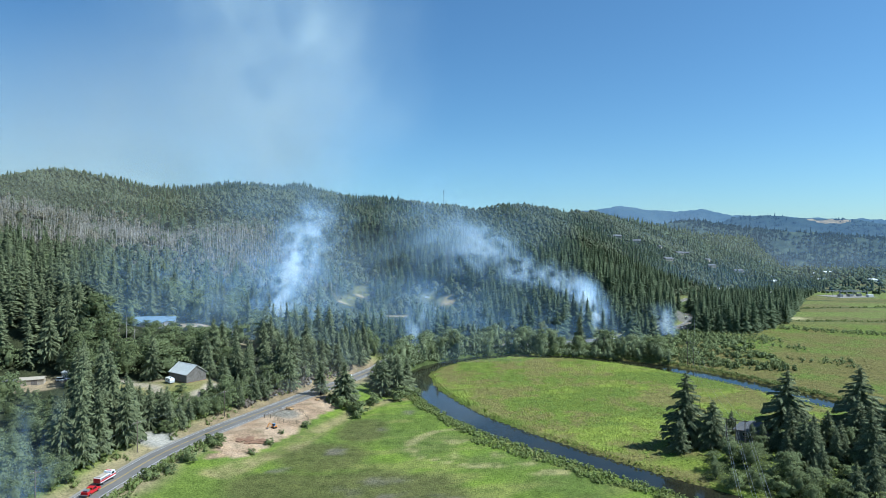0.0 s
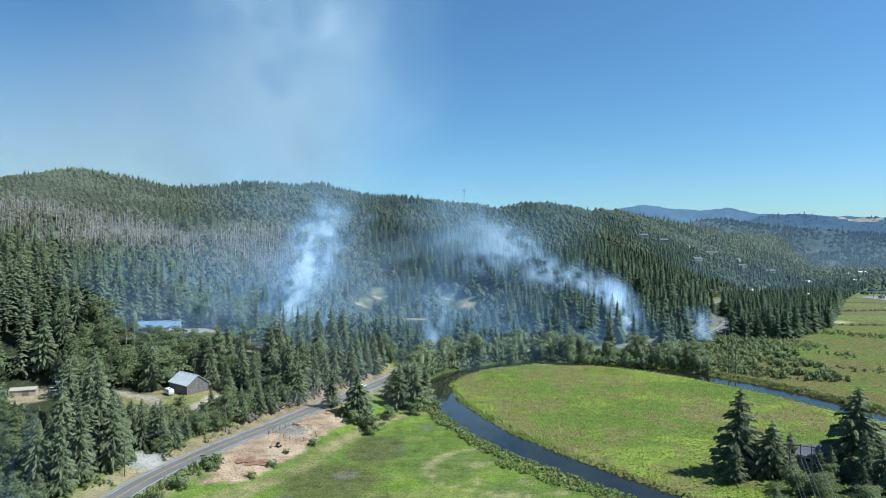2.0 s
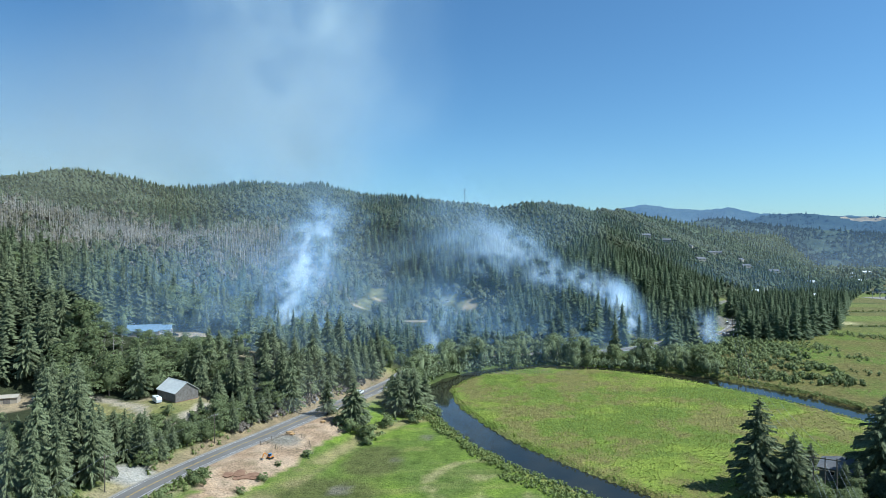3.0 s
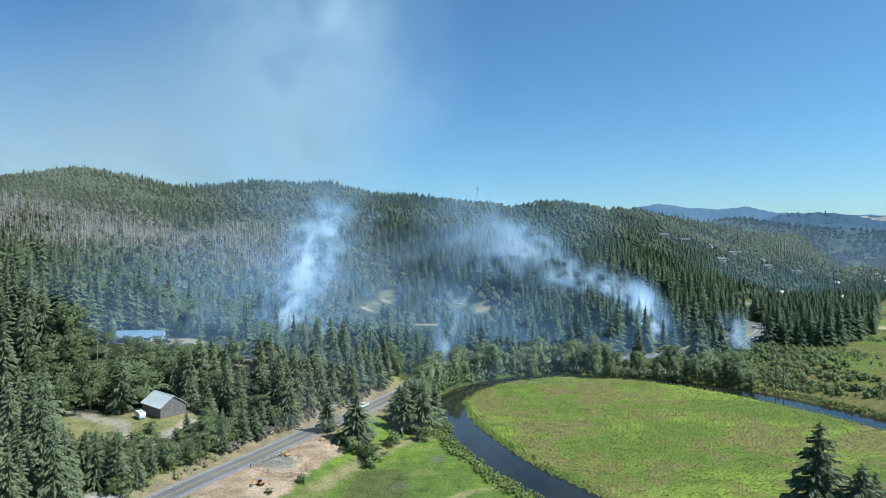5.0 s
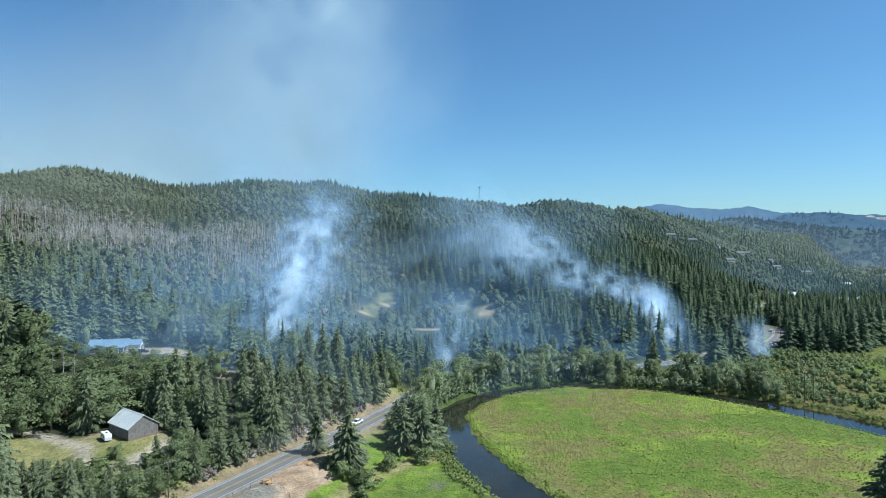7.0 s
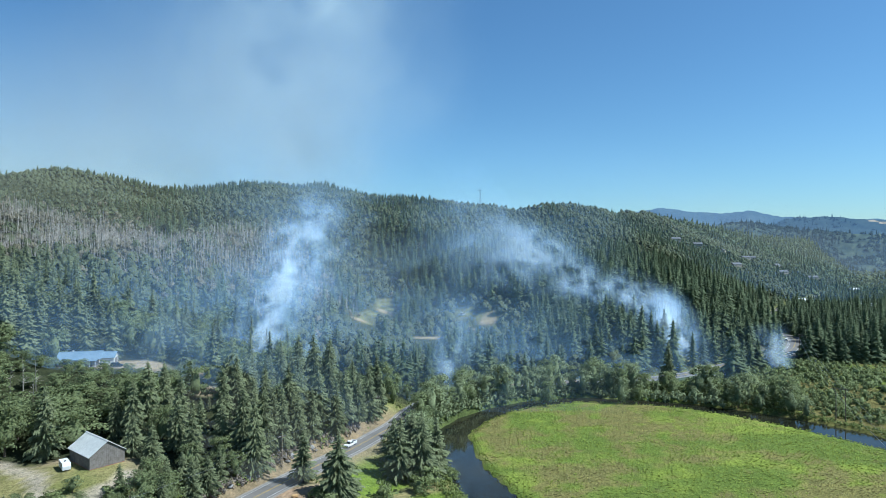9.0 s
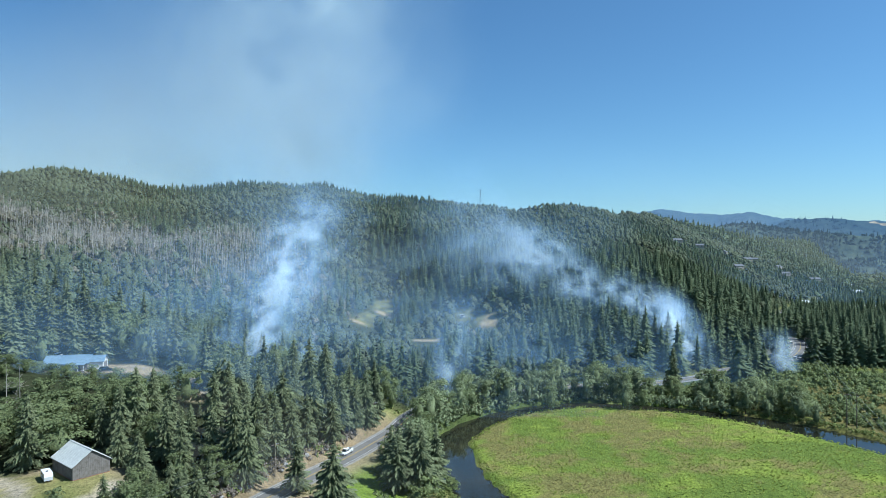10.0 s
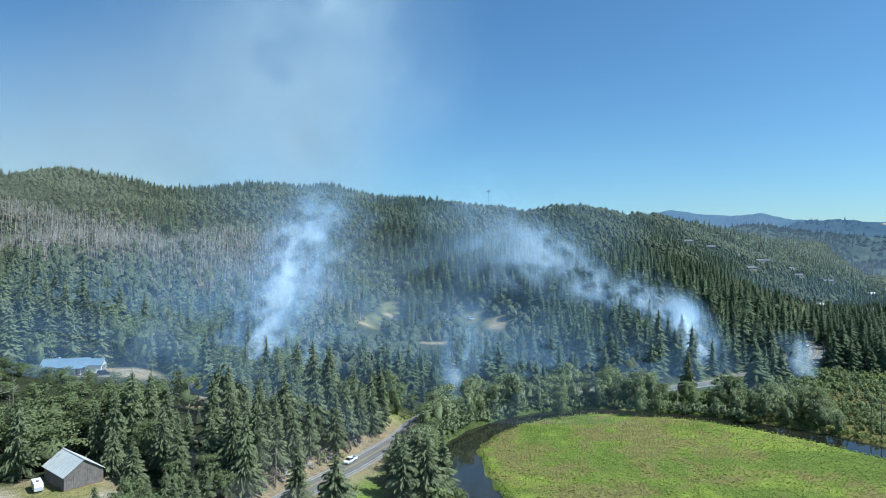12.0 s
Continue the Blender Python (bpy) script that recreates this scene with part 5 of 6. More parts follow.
def plume(name, line, label, seed, thick=0.5, lumps=1.5, cut=0.42, layers=4, rows=110, columns=48, mat=None):
    """Drifting smoke: soft veils round a rising line of (x, y, z, radius, share)."""
    p = curve_line([q for q in line], 4.0)
    f = np.linspace(0, len(p) - 1, rows)
    c = np.stack([np.interp(f, np.arange(len(p)), p[:, k]) for k in range(5)], -1)
    step = np.linalg.norm(np.diff(c[:, :3], axis=0), axis=1) / c[1:, 3]
    u = np.r_[0, np.cumsum(step)][:, None]
    v = np.linspace(-1, 1, columns)
    run = np.gradient(c[:, :3], axis=0)
    run /= np.linalg.norm(run, axis=1)[:, None]
    for k in range(layers):
        turn = radians(-16 + 32 * (k + 0.5) / layers)
        across = np.cross(np.array((math.sin(turn), -math.cos(turn), 0.0)), run)
        across = (across / np.linalg.norm(across, axis=1)[:, None])[:, None, :]
        depth = (k - (layers - 1) / 2) / max(1, layers - 1)
        sway = (fractal(u * 0.8, k * 0.5, 0, seed + 60, 3) - 0.5) * 1.3
        pts = c[:, None, :3] + across * ((v[None, :, None] * 1.7 + sway[:, :, None]) * c[:, None, 3:4])
        pts = pts + np.array((0.1, 1.0, 0)) * depth * c[:, None, 3:4] * 1.5
        a, h = (v[None, :] * 1.7 + sway) * lumps, u * lumps * 0.75
        wa = fractal(a * 0.6, h * 0.6, k * 0.3, seed + 40, 2) - 0.5
        wb = fractal(a * 0.6, h * 0.6, k * 0.3 + 9, seed + 50, 2) - 0.5
        n = fractal(a + 2.2 * wa, h + 2.2 * wb, k * 0.3, seed + 20, 4)
        edge = np.exp(-((v[None, :] / 0.46) ** 2)) * (1 - smooth(0.6, 1.0, np.abs(v[None, :]) + 0.7 * (n - 0.5)))
        g = np.linspace(0, 1, rows)[:, None]
        tip = smooth(0, 0.06, g) * smooth(1, 0.6, g + 0.3 * (n - 0.5))
        smoke_sheet(pts, thick * c[:, None, 4] * edge * tip * (0.08 + 0.92 * smooth(cut - 0.06, cut + 0.22, n)), mat or M_SMOKE, name, label)


def sky_veil(y0, x0, x1, z0, z1, shape, thick, mat, seed, label, grain=60.0, rough=0.6):
    """Old smoke spreading in the air: one soft wavy sheet; shape gives its density over the plan of the sheet."""
    X, Z = np.meshgrid(np.linspace(x0, x1, 130), np.linspace(z0, z1, 100))
    Y = y0 + (fractal(X / 160, Z / 160, y0 / 90, seed, 2) - 0.5) * 30
    wx = fractal(X / grain / 1.5, Z / grain / 1.5, y0 / 90, seed + 7, 3) - 0.5
    wz = fractal(X / grain / 1.5, Z / grain / 1.5, y0 / 90, seed + 9, 3) - 0.5
    n = fractal(X / grain + 1.6 * wx, Z / grain * 0.8 + 1.6 * wz, y0 / 70, seed + 3, 5)
    edge = smooth(0, 0.15, (X - x0) / (x1 - x0)) * smooth(1, 0.85, (X - x0) / (x1 - x0)) * smooth(0, 0.2, (Z - z0) / (z1 - z0)) * smooth(1, 0.8, (Z - z0) / (z1 - z0))
    smoke_sheet(np.stack([X, Y, Z], -1), thick * edge * shape(X + 110 * wx, Z + 90 * wz) * (1 - rough + 2 * rough * smooth(0.3, 0.72, n)), mat, "smoke_cloud", label)


def billow(x, z):
    """The old head of the column: a leaning heap with a clear eastern side and a long western tail."""
    lean = x + 124 - 0.12 * (z - 200) + 26 * np.sin(z / 47) + 12 * np.sin(z / 19 + 1)
    head = np.exp(-((np.where(lean > 0, lean / 70, lean / 150)) ** 2)) * smooth(120, 235, z)
    stem = 0.55 * np.exp(-(((x + 98) / 55) ** 2)) * smooth(100, 150, z) * smooth(330, 200, z)
    return np.maximum(head, stem)


def drift(x, z):
    return smooth(-90, -330, x) * smooth(40, 150, z) * smooth(560, 230, z)


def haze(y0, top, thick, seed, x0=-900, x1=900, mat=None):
    """A thin veil hung across the land: paints smoke and the haze of distance."""
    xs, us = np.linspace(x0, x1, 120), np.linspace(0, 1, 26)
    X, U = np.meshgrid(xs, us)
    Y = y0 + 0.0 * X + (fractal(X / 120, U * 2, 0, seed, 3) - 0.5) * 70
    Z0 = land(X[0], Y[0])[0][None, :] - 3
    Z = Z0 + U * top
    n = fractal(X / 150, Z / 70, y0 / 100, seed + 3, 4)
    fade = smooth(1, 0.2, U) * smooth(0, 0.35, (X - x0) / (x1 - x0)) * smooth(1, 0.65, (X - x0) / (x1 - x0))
    smoke_sheet(np.stack([X, Y, Z], -1), thick * fade * (0.35 + 0.9 * smooth(0.35, 0.65, n)), mat or M_HAZE, "haze_sheet", "thin sheet painting smoke and distance haze over the land")


scene.cycles.transparent_max_bounces = 32
# sheets added before the slope to paint smoke and the haze of distance
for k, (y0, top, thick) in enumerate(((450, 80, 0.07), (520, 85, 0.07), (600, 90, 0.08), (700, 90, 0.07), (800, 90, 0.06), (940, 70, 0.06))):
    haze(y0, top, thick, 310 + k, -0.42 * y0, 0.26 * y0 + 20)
# sheets that only stand in for the air before ridge and valley
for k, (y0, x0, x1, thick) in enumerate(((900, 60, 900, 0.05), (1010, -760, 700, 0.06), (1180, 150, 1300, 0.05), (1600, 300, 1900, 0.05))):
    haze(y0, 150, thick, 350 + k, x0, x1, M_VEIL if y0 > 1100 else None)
# two wide air sheets paint haze over the west slope, smokier ones follow
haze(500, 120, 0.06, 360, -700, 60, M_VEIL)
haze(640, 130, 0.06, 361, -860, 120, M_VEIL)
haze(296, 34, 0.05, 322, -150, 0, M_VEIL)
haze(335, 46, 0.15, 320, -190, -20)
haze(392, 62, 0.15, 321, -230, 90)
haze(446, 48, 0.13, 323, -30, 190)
plume("smoke_plume", [(-96, 380, 4, 11, 1), (-90, 384, 24, 13, 1), (-84, 392, 44, 13, 0.95), (-77, 404, 66, 14, 0.85), (-68, 420, 88, 18, 0.7), (-60, 440, 110, 28, 0.4)],
      "white smoke rising from behind the firs", 201, 0.27, 3.4, 0.45, layers=6)
plume("smoke_plume", [(-112, 384, 6, 7, 0.9), (-106, 388, 20, 8, 0.9), (-97, 394, 34, 9, 0.7), (-90, 402, 50, 12, 0.3)], "thin smoke rising from behind the firs", 211, 0.13, 2.6, 0.45, layers=3, rows=60)
plume("smoke_plume", [(-80, 396, 14, 14, 0.8), (-72, 404, 38, 20, 0.8), (-86, 430, 62, 30, 0.7), (-108, 460, 88, 40, 0.5)], "faint smoke drifting over the slope", 207, 0.1, 2.2, layers=3)
plume("smoke_plume", [(-78, 390, 10, 12, 1), (-66, 396, 24, 15, 0.8), (-58, 410, 44, 18, 0.4)], "thin smoke among the firs", 212, 0.1, 2.6, 0.45, layers=3, rows=60)
plume("smoke_plume", [(136, 488, 0, 9, 1), (135, 492, 18, 12, 1), (128, 499, 34, 12, 1), (110, 515, 43, 11, 0.8), (88, 535, 52, 14, 0.8), (60, 560, 66, 20, 0.85), (30, 580, 80, 30, 0.6), (-10, 600, 98, 44, 0.4), (-50, 620, 118, 55, 0.25)],
      "white smoke drifting over the dark firs", 202, 0.2, 2.9, 0.43, layers=5)
plume("smoke_plume", [(138, 485, -2, 9, 1), (136, 488, 14, 11, 1), (129, 498, 32, 12, 0.9), (120, 505, 46, 13, 0.4)], "white smoke billowing beside a lone fir", 210, 0.26, 2.4, 0.38, layers=5, rows=60)
plume("smoke_plume", [(-7, 386, 6, 6, 0.8), (-4, 388, 20, 9, 0.9), (2, 392, 36, 12, 0.7), (8, 400, 58, 18, 0.3)], "thin smoke rising beside the road", 203, 0.15, 2.4, layers=3, rows=60)
plume("smoke_plume", [(190, 478, 2, 7, 1), (188, 480, 14, 8, 1), (184, 484, 30, 9, 0.6)], "small smoke cloud beside the road", 204, 0.2, 2.0, layers=3, rows=50)
plume("smoke_plume", [(-112, 345, 16, 14, 0.6), (-112, 352, 42, 24, 0.8), (-98, 380, 78, 36, 0.5)], "faint smoke haze over the trees", 205, 0.09, 2.2, layers=3, rows=60)
plume("smoke_plume", [(-100, 158, 6, 8, 0.8), (-106, 163, 16, 11, 0.8), (-118, 170, 28, 15, 0.4)], "faint smoke drifting through roadside trees", 208, 0.1, 2.0, layers=3, rows=50)
for k, (y0, thick) in enumerate(((660, 0.13), (700, 0.11), (745, 0.11))):
    sky_veil(y0, -430, 60, 90, 470, billow, thick, M_CLOUD, 330 + k, "pale smoke cloud spreading into the sky")
for k, (y0, thick) in enumerate(((1180, 0.26), (1260, 0.24))):
    sky_veil(y0, -1400, 60, 20, 820, drift, thick, M_GREY_VEIL, 340 + k, "thin grey smoke veil across the sky", 210.0, 0.35)

# ---------------------------------------------------------------- buildings and yards
def height_at(x, y):
    return float(land(np.array([x]), np.array([y]))[0][0])


def sheet(name, colours, rough=0.45, metal=0.6, seams=0.0):
    """Ribbed sheet metal."""
    mat = worn(name, colours, 0.25, 2.0, rough, metal, relief=0, depth=0.2)
    return mat


M_ROOF_GREY = sheet("galvanised_roof", [(0.56, 0.57, 0.54), (0.66, 0.67, 0.63)], 0.75, 0.0)
M_ROOF_BLUE = sheet("blue_metal_roof", [(0.19, 0.28, 0.37), (0.27, 0.36, 0.45)], 0.45, 0.2)
M_SHINGLE = worn("grey_shingles", [(0.13, 0.13, 0.135), (0.2, 0.2, 0.205)], 0.6, 6.0, 0.9, relief=0.02)
M_BOARD = worn("weathered_boards", [(0.16, 0.14, 0.12), (0.28, 0.255, 0.23)], 0.9, 9.0, 0.9, relief=0.01)
M_WHITE = worn("white_paint", [(0.7, 0.7, 0.68), (0.8, 0.8, 0.78)], 0.8, 6.0, 0.5, relief=0)
M_TAN = worn("tan_siding", [(0.42, 0.36, 0.28), (0.52, 0.46, 0.37)], 0.6, 6.0, 0.8, relief=0)
M_GREY_WALL = worn("grey_siding", [(0.16, 0.17, 0.18), (0.22, 0.23, 0.24)], 0.6, 6.0, 0.8, relief=0)
M_BRICK_BASE = worn("red_brick_footing", [(0.3, 0.13, 0.08), (0.4, 0.2, 0.12)], 1.5, 8.0, 0.9)
M_DARK = worn("dark_opening", [(0.02, 0.02, 0.022), (0.035, 0.035, 0.037)], 1.0, 4.0, 0.6, relief=0)
M_POLE = worn("pole_wood", [(0.14, 0.11, 0.085), (0.22, 0.18, 0.14)], 1.0, 6.0, 0.9, relief=0.01)
M_WIRE = worn("wire", [(0.3, 0.31, 0.32), (0.4, 0.41, 0.42)], 1.0, 4.0, 0.5, 0.6, relief=0)
M_STEEL = worn("steel", [(0.28, 0.29, 0.3), (0.4, 0.41, 0.42)], 1.0, 6.0, 0.5, 0.6, relief=0)
M_RED = worn("red_paint", [(0.5, 0.015, 0.02), (0.58, 0.025, 0.03)], 0.8, 5.0, 0.3, relief=0, depth=0.1)
M_CARWHITE = worn("white_car_paint", [(0.75, 0.76, 0.77), (0.8, 0.81, 0.82)], 0.8, 5.0, 0.3, relief=0, depth=0.08)
M_CARBLACK = worn("black_car_paint", [(0.02, 0.022, 0.025), (0.03, 0.032, 0.036)], 0.8, 5.0, 0.25, relief=0)
M_GLASS = worn("tinted_glass", [(0.015, 0.018, 0.02), (0.025, 0.03, 0.034)], 1.0, 3.0, 0.08, relief=0)
M_TYRE = worn("tyre", [(0.02, 0.02, 0.02), (0.035, 0.035, 0.035)], 2.0, 9.0, 0.9, relief=0)
M_ORANGE = worn("orange_machine_paint", [(0.6, 0.22, 0.03), (0.7, 0.3, 0.05)], 0.9, 5.0, 0.5, relief=0)
M_BLUE = worn("blue_machine_paint", [(0.06, 0.2, 0.5), (0.1, 0.28, 0.6)], 0.9, 5.0, 0.5, relief=0)
M_YELLOW = worn("yellow_machine_paint", [(0.65, 0.36, 0.04), (0.75, 0.45, 0.07)], 0.9, 5.0, 0.5, relief=0)
M_ROCK = worn("grey_rock", [(0.24, 0.23, 0.22), (0.4, 0.38, 0.36)], 0.5, 3.0, 0.95, relief=0.05)
M_SPOIL = worn("red_brown_soil", [(0.22, 0.12, 0.075), (0.3, 0.18, 0.11)], 0.5, 3.0, 0.95, relief=0.05)
M_BRUSH = foliage("grey_dead_brush", (0.13, 0.105, 0.085), (0.26, 0.225, 0.19), 0.4, through=0.2)


def gable_house(name, m, length, width, eave, ridge, wall_mat, roof_mat, label, category, over=0.5, boards=0, windows=(), doors=(), ribs=0.0, footing=0.0):
    """A gabled building: ridge along x, its foot at z = 0; windows and doors: (side, at, low, wide, high)."""
    top = thing(name, m, label, category)
    a, w = length / 2, width / 2
    part("wall", prism([(-w, -0.8), (w, -0.8), (w, eave), (0, ridge - 0.12), (-w, eave)], -a, a), wall_mat, top)
    slope = (ridge - eave) / w
    for sgn in (-1, 1):
        o = over
        roof = part("roof", prism([(0, ridge), (0, ridge + 0.16), (sgn * (w + o), eave - slope * o + 0.16), (sgn * (w + o), eave - slope * o)], -a - o, a + o), roof_mat, top)
        n = 0
        while ribs and -a - o + 0.3 + n * ribs < a + o:
            x = -a - o + 0.3 + n * ribs
            part("rib", prism([(0, ridge + 0.16), (0, ridge + 0.21), (sgn * (w + o), eave - slope * o + 0.21), (sgn * (w + o), eave - slope * o + 0.16)], x - 0.03, x + 0.03), roof_mat, roof)
            n += 1
    part("ridge_cap", prism([(-0.25, ridge + 0.13), (0, ridge + 0.24), (0.25, ridge + 0.13)], -a - over, a + over), roof_mat, top)
    if boards:
        count = int(width / boards)
        for k in range(count):
            y = -w + (k + 0.5) * width / count
            h = eave + (ridge - 0.25 - eave) * (1 - abs(y) / w)
            for x in (-a, a):
                part("board", box(x - 0.04, y - 0.45 * width / count, -0.6 + 0.25 * rng.random(), x + 0.04, y + 0.45 * width / count, h - 0.05), wall_mat, top)
        count = int(length / boards)
        for k in range(count):
            x = -a + (k + 0.5) * length / count
            for y in (-w, w):
                part("board", box(x - 0.45 * length / count, y - 0.04, -0.6 + 0.25 * rng.random(), x + 0.45 * length / count, y + 0.04, eave - 0.1), wall_mat, top)
    if footing:
        part("footing", box(-a - 0.06, -w - 0.06, -0.9, a + 0.06, w + 0.06, footing, 0.02), M_BRICK_BASE, top)
    for kind, rows in (("window", windows), ("door", doors)):
        for side, at, low, wide, high in rows:
            if side in "fb":
                y = -w if side == "f" else w
                frame_box = (at - wide / 2, y - 0.07, low, at + wide / 2, y + 0.07, low + high)
                inner = (at - wide / 2 + 0.1, y - 0.09, low + 0.1, at + wide / 2 - 0.1, y + 0.09, low + high - 0.1)
            else:
                x = -a if side == "l" else a
                frame_box = (x - 0.07, at - wide / 2, low, x + 0.07, at + wide / 2, low + high)
                inner = (x - 0.09, at - wide / 2 + 0.1, low + 0.1, x + 0.09, at + wide / 2 - 0.1, low + high - 0.1)
            holder = part(kind, box(*frame_box, 0.02), M_WHITE if kind == "window" else M_BOARD, top)
            part("pane" if kind == "window" else "panel", box(*inner), M_GLASS if kind == "window" else M_BOARD, holder)
    return top


# the old barn: ridge from north-west to south-east
gable_house("barn", pose(-103.1, 280.4, 13.0, 0, 0, -37.6), 13.2, 9.4, 3.7, 7.0, M_BOARD, M_ROOF_GREY, "weathered grey board barn with a pale metal roof", "barn",
            0.45, boards=0.55, doors=(("r", -1.6, 0.1, 1.8, 2.6),), ribs=1.3, footing=0.15)


def trailer():
    top = thing("travel_trailer", pose(-108.2, 273.6, height_at(-108.2, 273.6), 0, 0, -48) @ Matrix.Scale(0.84, 4), "white travel trailer parked on grass beside the barn", "trailer")
    body = part("body", prism([(-3.2, 0.55), (-3.4, 1.2), (-2.9, 2.75), (2.9, 2.75), (3.3, 1.7), (3.1, 0.55)], -1.2, 1.2, "y"), M_CARWHITE, top)
    part("roof_vent", box(0.2, -0.3, 2.75, 0.9, 0.3, 2.95, 0.05), M_DARK, body, "dark roof vent")
    for x, y in ((-1.6, -1.215), (1.3, -1.215), (-1.6, 1.215), (1.3, 1.215)):
        part("window", box(x - 0.5, y - 0.03, 1.5, x + 0.5, y + 0.03, 2.15, 0.01), M_GLASS, top)
    part("door", box(-0.35, -1.25, 0.65, 0.3, -1.2, 2.4, 0.01), M_WHITE, top)
    for y in (-1.0, 1.0):
        for x in (-0.45, 0.45):
            part("wheel", tube((x, y - 0.12, 0.34), (x, y + 0.12, 0.34), 0.34, sides=14), M_TYRE, top)
    part("hitch", tube((3.0, 0, 0.5), (4.2, 0, 0.45), 0.07), M_STEEL, top)


trailer()


def blue_house():
    z = 28.0
    top = gable_house("long_house", pose(-147, 346.5, z, 0, 0, 16), 14.5, 9, 2.9, 5.1, M_TAN, M_ROOF_BLUE, "long low house with a blue metal roof", "house", 0.7,
                      windows=(("f", -6, 1, 1.6, 1.1), ("f", -2.5, 1, 1.6, 1.1), ("f", 1.5, 1, 1.2, 1.1), ("r", 2, 1, 1.4, 1.1)), doors=(("f", 4.2, 0.1, 1.0, 2.1),), ribs=1.6)
    porch = part("porch_roof", prism([(-4.9, 2.75), (-7.6, 2.45), (-7.6, 2.6), (-4.9, 2.95)], 0.6, 7.0), M_ROOF_BLUE, top, "blue porch roof")
    for x in (0.9, 2.8, 4.7, 6.6):
        part("post", box(x - 0.09, -7.5, -0.5, x + 0.09, -7.3, 2.46, 0.01), M_WHITE, porch)
    part("porch_floor", box(0.6, -7.6, -0.5, 7.0, -4.55, 0.2, 0.03), M_BOARD, top)
    gable_house("garage", pose(-137.8, 349.6, z, 0, 0, 16), 5, 7, 2.9, 4.6, M_WHITE, M_ROOF_BLUE, "white garage with a blue metal roof", "garage", 0.4,
                doors=(("r", 0, 0.05, 4.6, 2.3),), ribs=1.6)


blue_house()


# ---------------------------------------------------------------- vehicles
def wheels(top, axles, track, r, width, y_mid=0.0):
    for x in axles:
        for sgn in (-1, 1):
            y = y_mid + sgn * track / 2
            tyre = part("wheel", tube((x, y - width / 2, r), (x, y + width / 2, r), r, sides=18), M_TYRE, top)
            part("rim", tube((x, y + sgn * width * 0.3, r), (x, y + sgn * width * 0.54, r), r * 0.58, sides=12), M_STEEL, tyre, "steel rim")


def pickup(m, paint, label, cargo=False):
    """A crew-cab pickup, nose along +x."""
    top = thing("pickup_truck", m, label, "truck")
    body = part("body", prism([(-2.9, 0.5), (-2.9, 1.12), (0.0, 1.12), (1.3, 1.14), (2.75, 1.02), (2.9, 0.8), (2.9, 0.45)], -0.97, 0.97, "y"), paint, top)
    part("cab", prism([(-0.75, 1.1), (-0.55, 1.82), (0.9, 1.86), (1.55, 1.14)], -0.86, 0.86, "y"), paint, top)
    part("windscreen", prism([(0.98, 1.82), (1.02, 1.84), (1.62, 1.18), (1.56, 1.16)], -0.78, 0.78, "y"), M_GLASS, top)
    part("rear_window", box(-0.68, -0.7, 1.25, -0.6, 0.7, 1.7), M_GLASS, top)
    for y in (-0.865, 0.865):
        part("side_window", prism([(-0.5, 1.2), (-0.4, 1.72), (0.85, 1.76), (1.3, 1.2)], y - 0.015, y + 0.015, "y"), M_GLASS, top)
    bed = part("bed_floor", box(-2.8, -0.82, 1.1, -0.85, 0.82, 1.135), M_DARK, top)
    for y in (-0.9, 0.9):
        part("bed_side", box(-2.85, y - 0.07, 1.1, -0.8, y + 0.07, 1.42, 0.02), paint, bed)
    part("tailgate", box(-2.92, -0.9, 1.0, -2.82, 0.9, 1.42, 0.02), paint, top)
    for x in (2.9, -2.95):
        part("bumper", box(x - 0.08, -0.95, 0.42, x + 0.1, 0.95, 0.68, 0.03), M_STEEL, top)
    for y in (-0.72, 0.72):
        part("headlight", box(2.8, y - 0.18, 0.78, 2.92, y + 0.18, 0.95, 0.02), M_WHITE, top)
        part("tail_light", box(-2.94, y - 0.1, 0.85, -2.88, y + 0.1, 1.2, 0.02), M_RED, top)
    wheels(top, (-1.75, 1.85), 1.7, 0.4, 0.26)
    if cargo:
        part("pump_unit", box(-2.5, -0.6, 1.14, -1.2, 0.6, 1.75, 0.06), M_STEEL, top, "grey pump and tank in the bed")
        part("hose_reel", tube((-1.1, -0.4, 1.5), (-1.1, 0.4, 1.5), 0.3, sides=14), M_YELLOW, top)
    return top


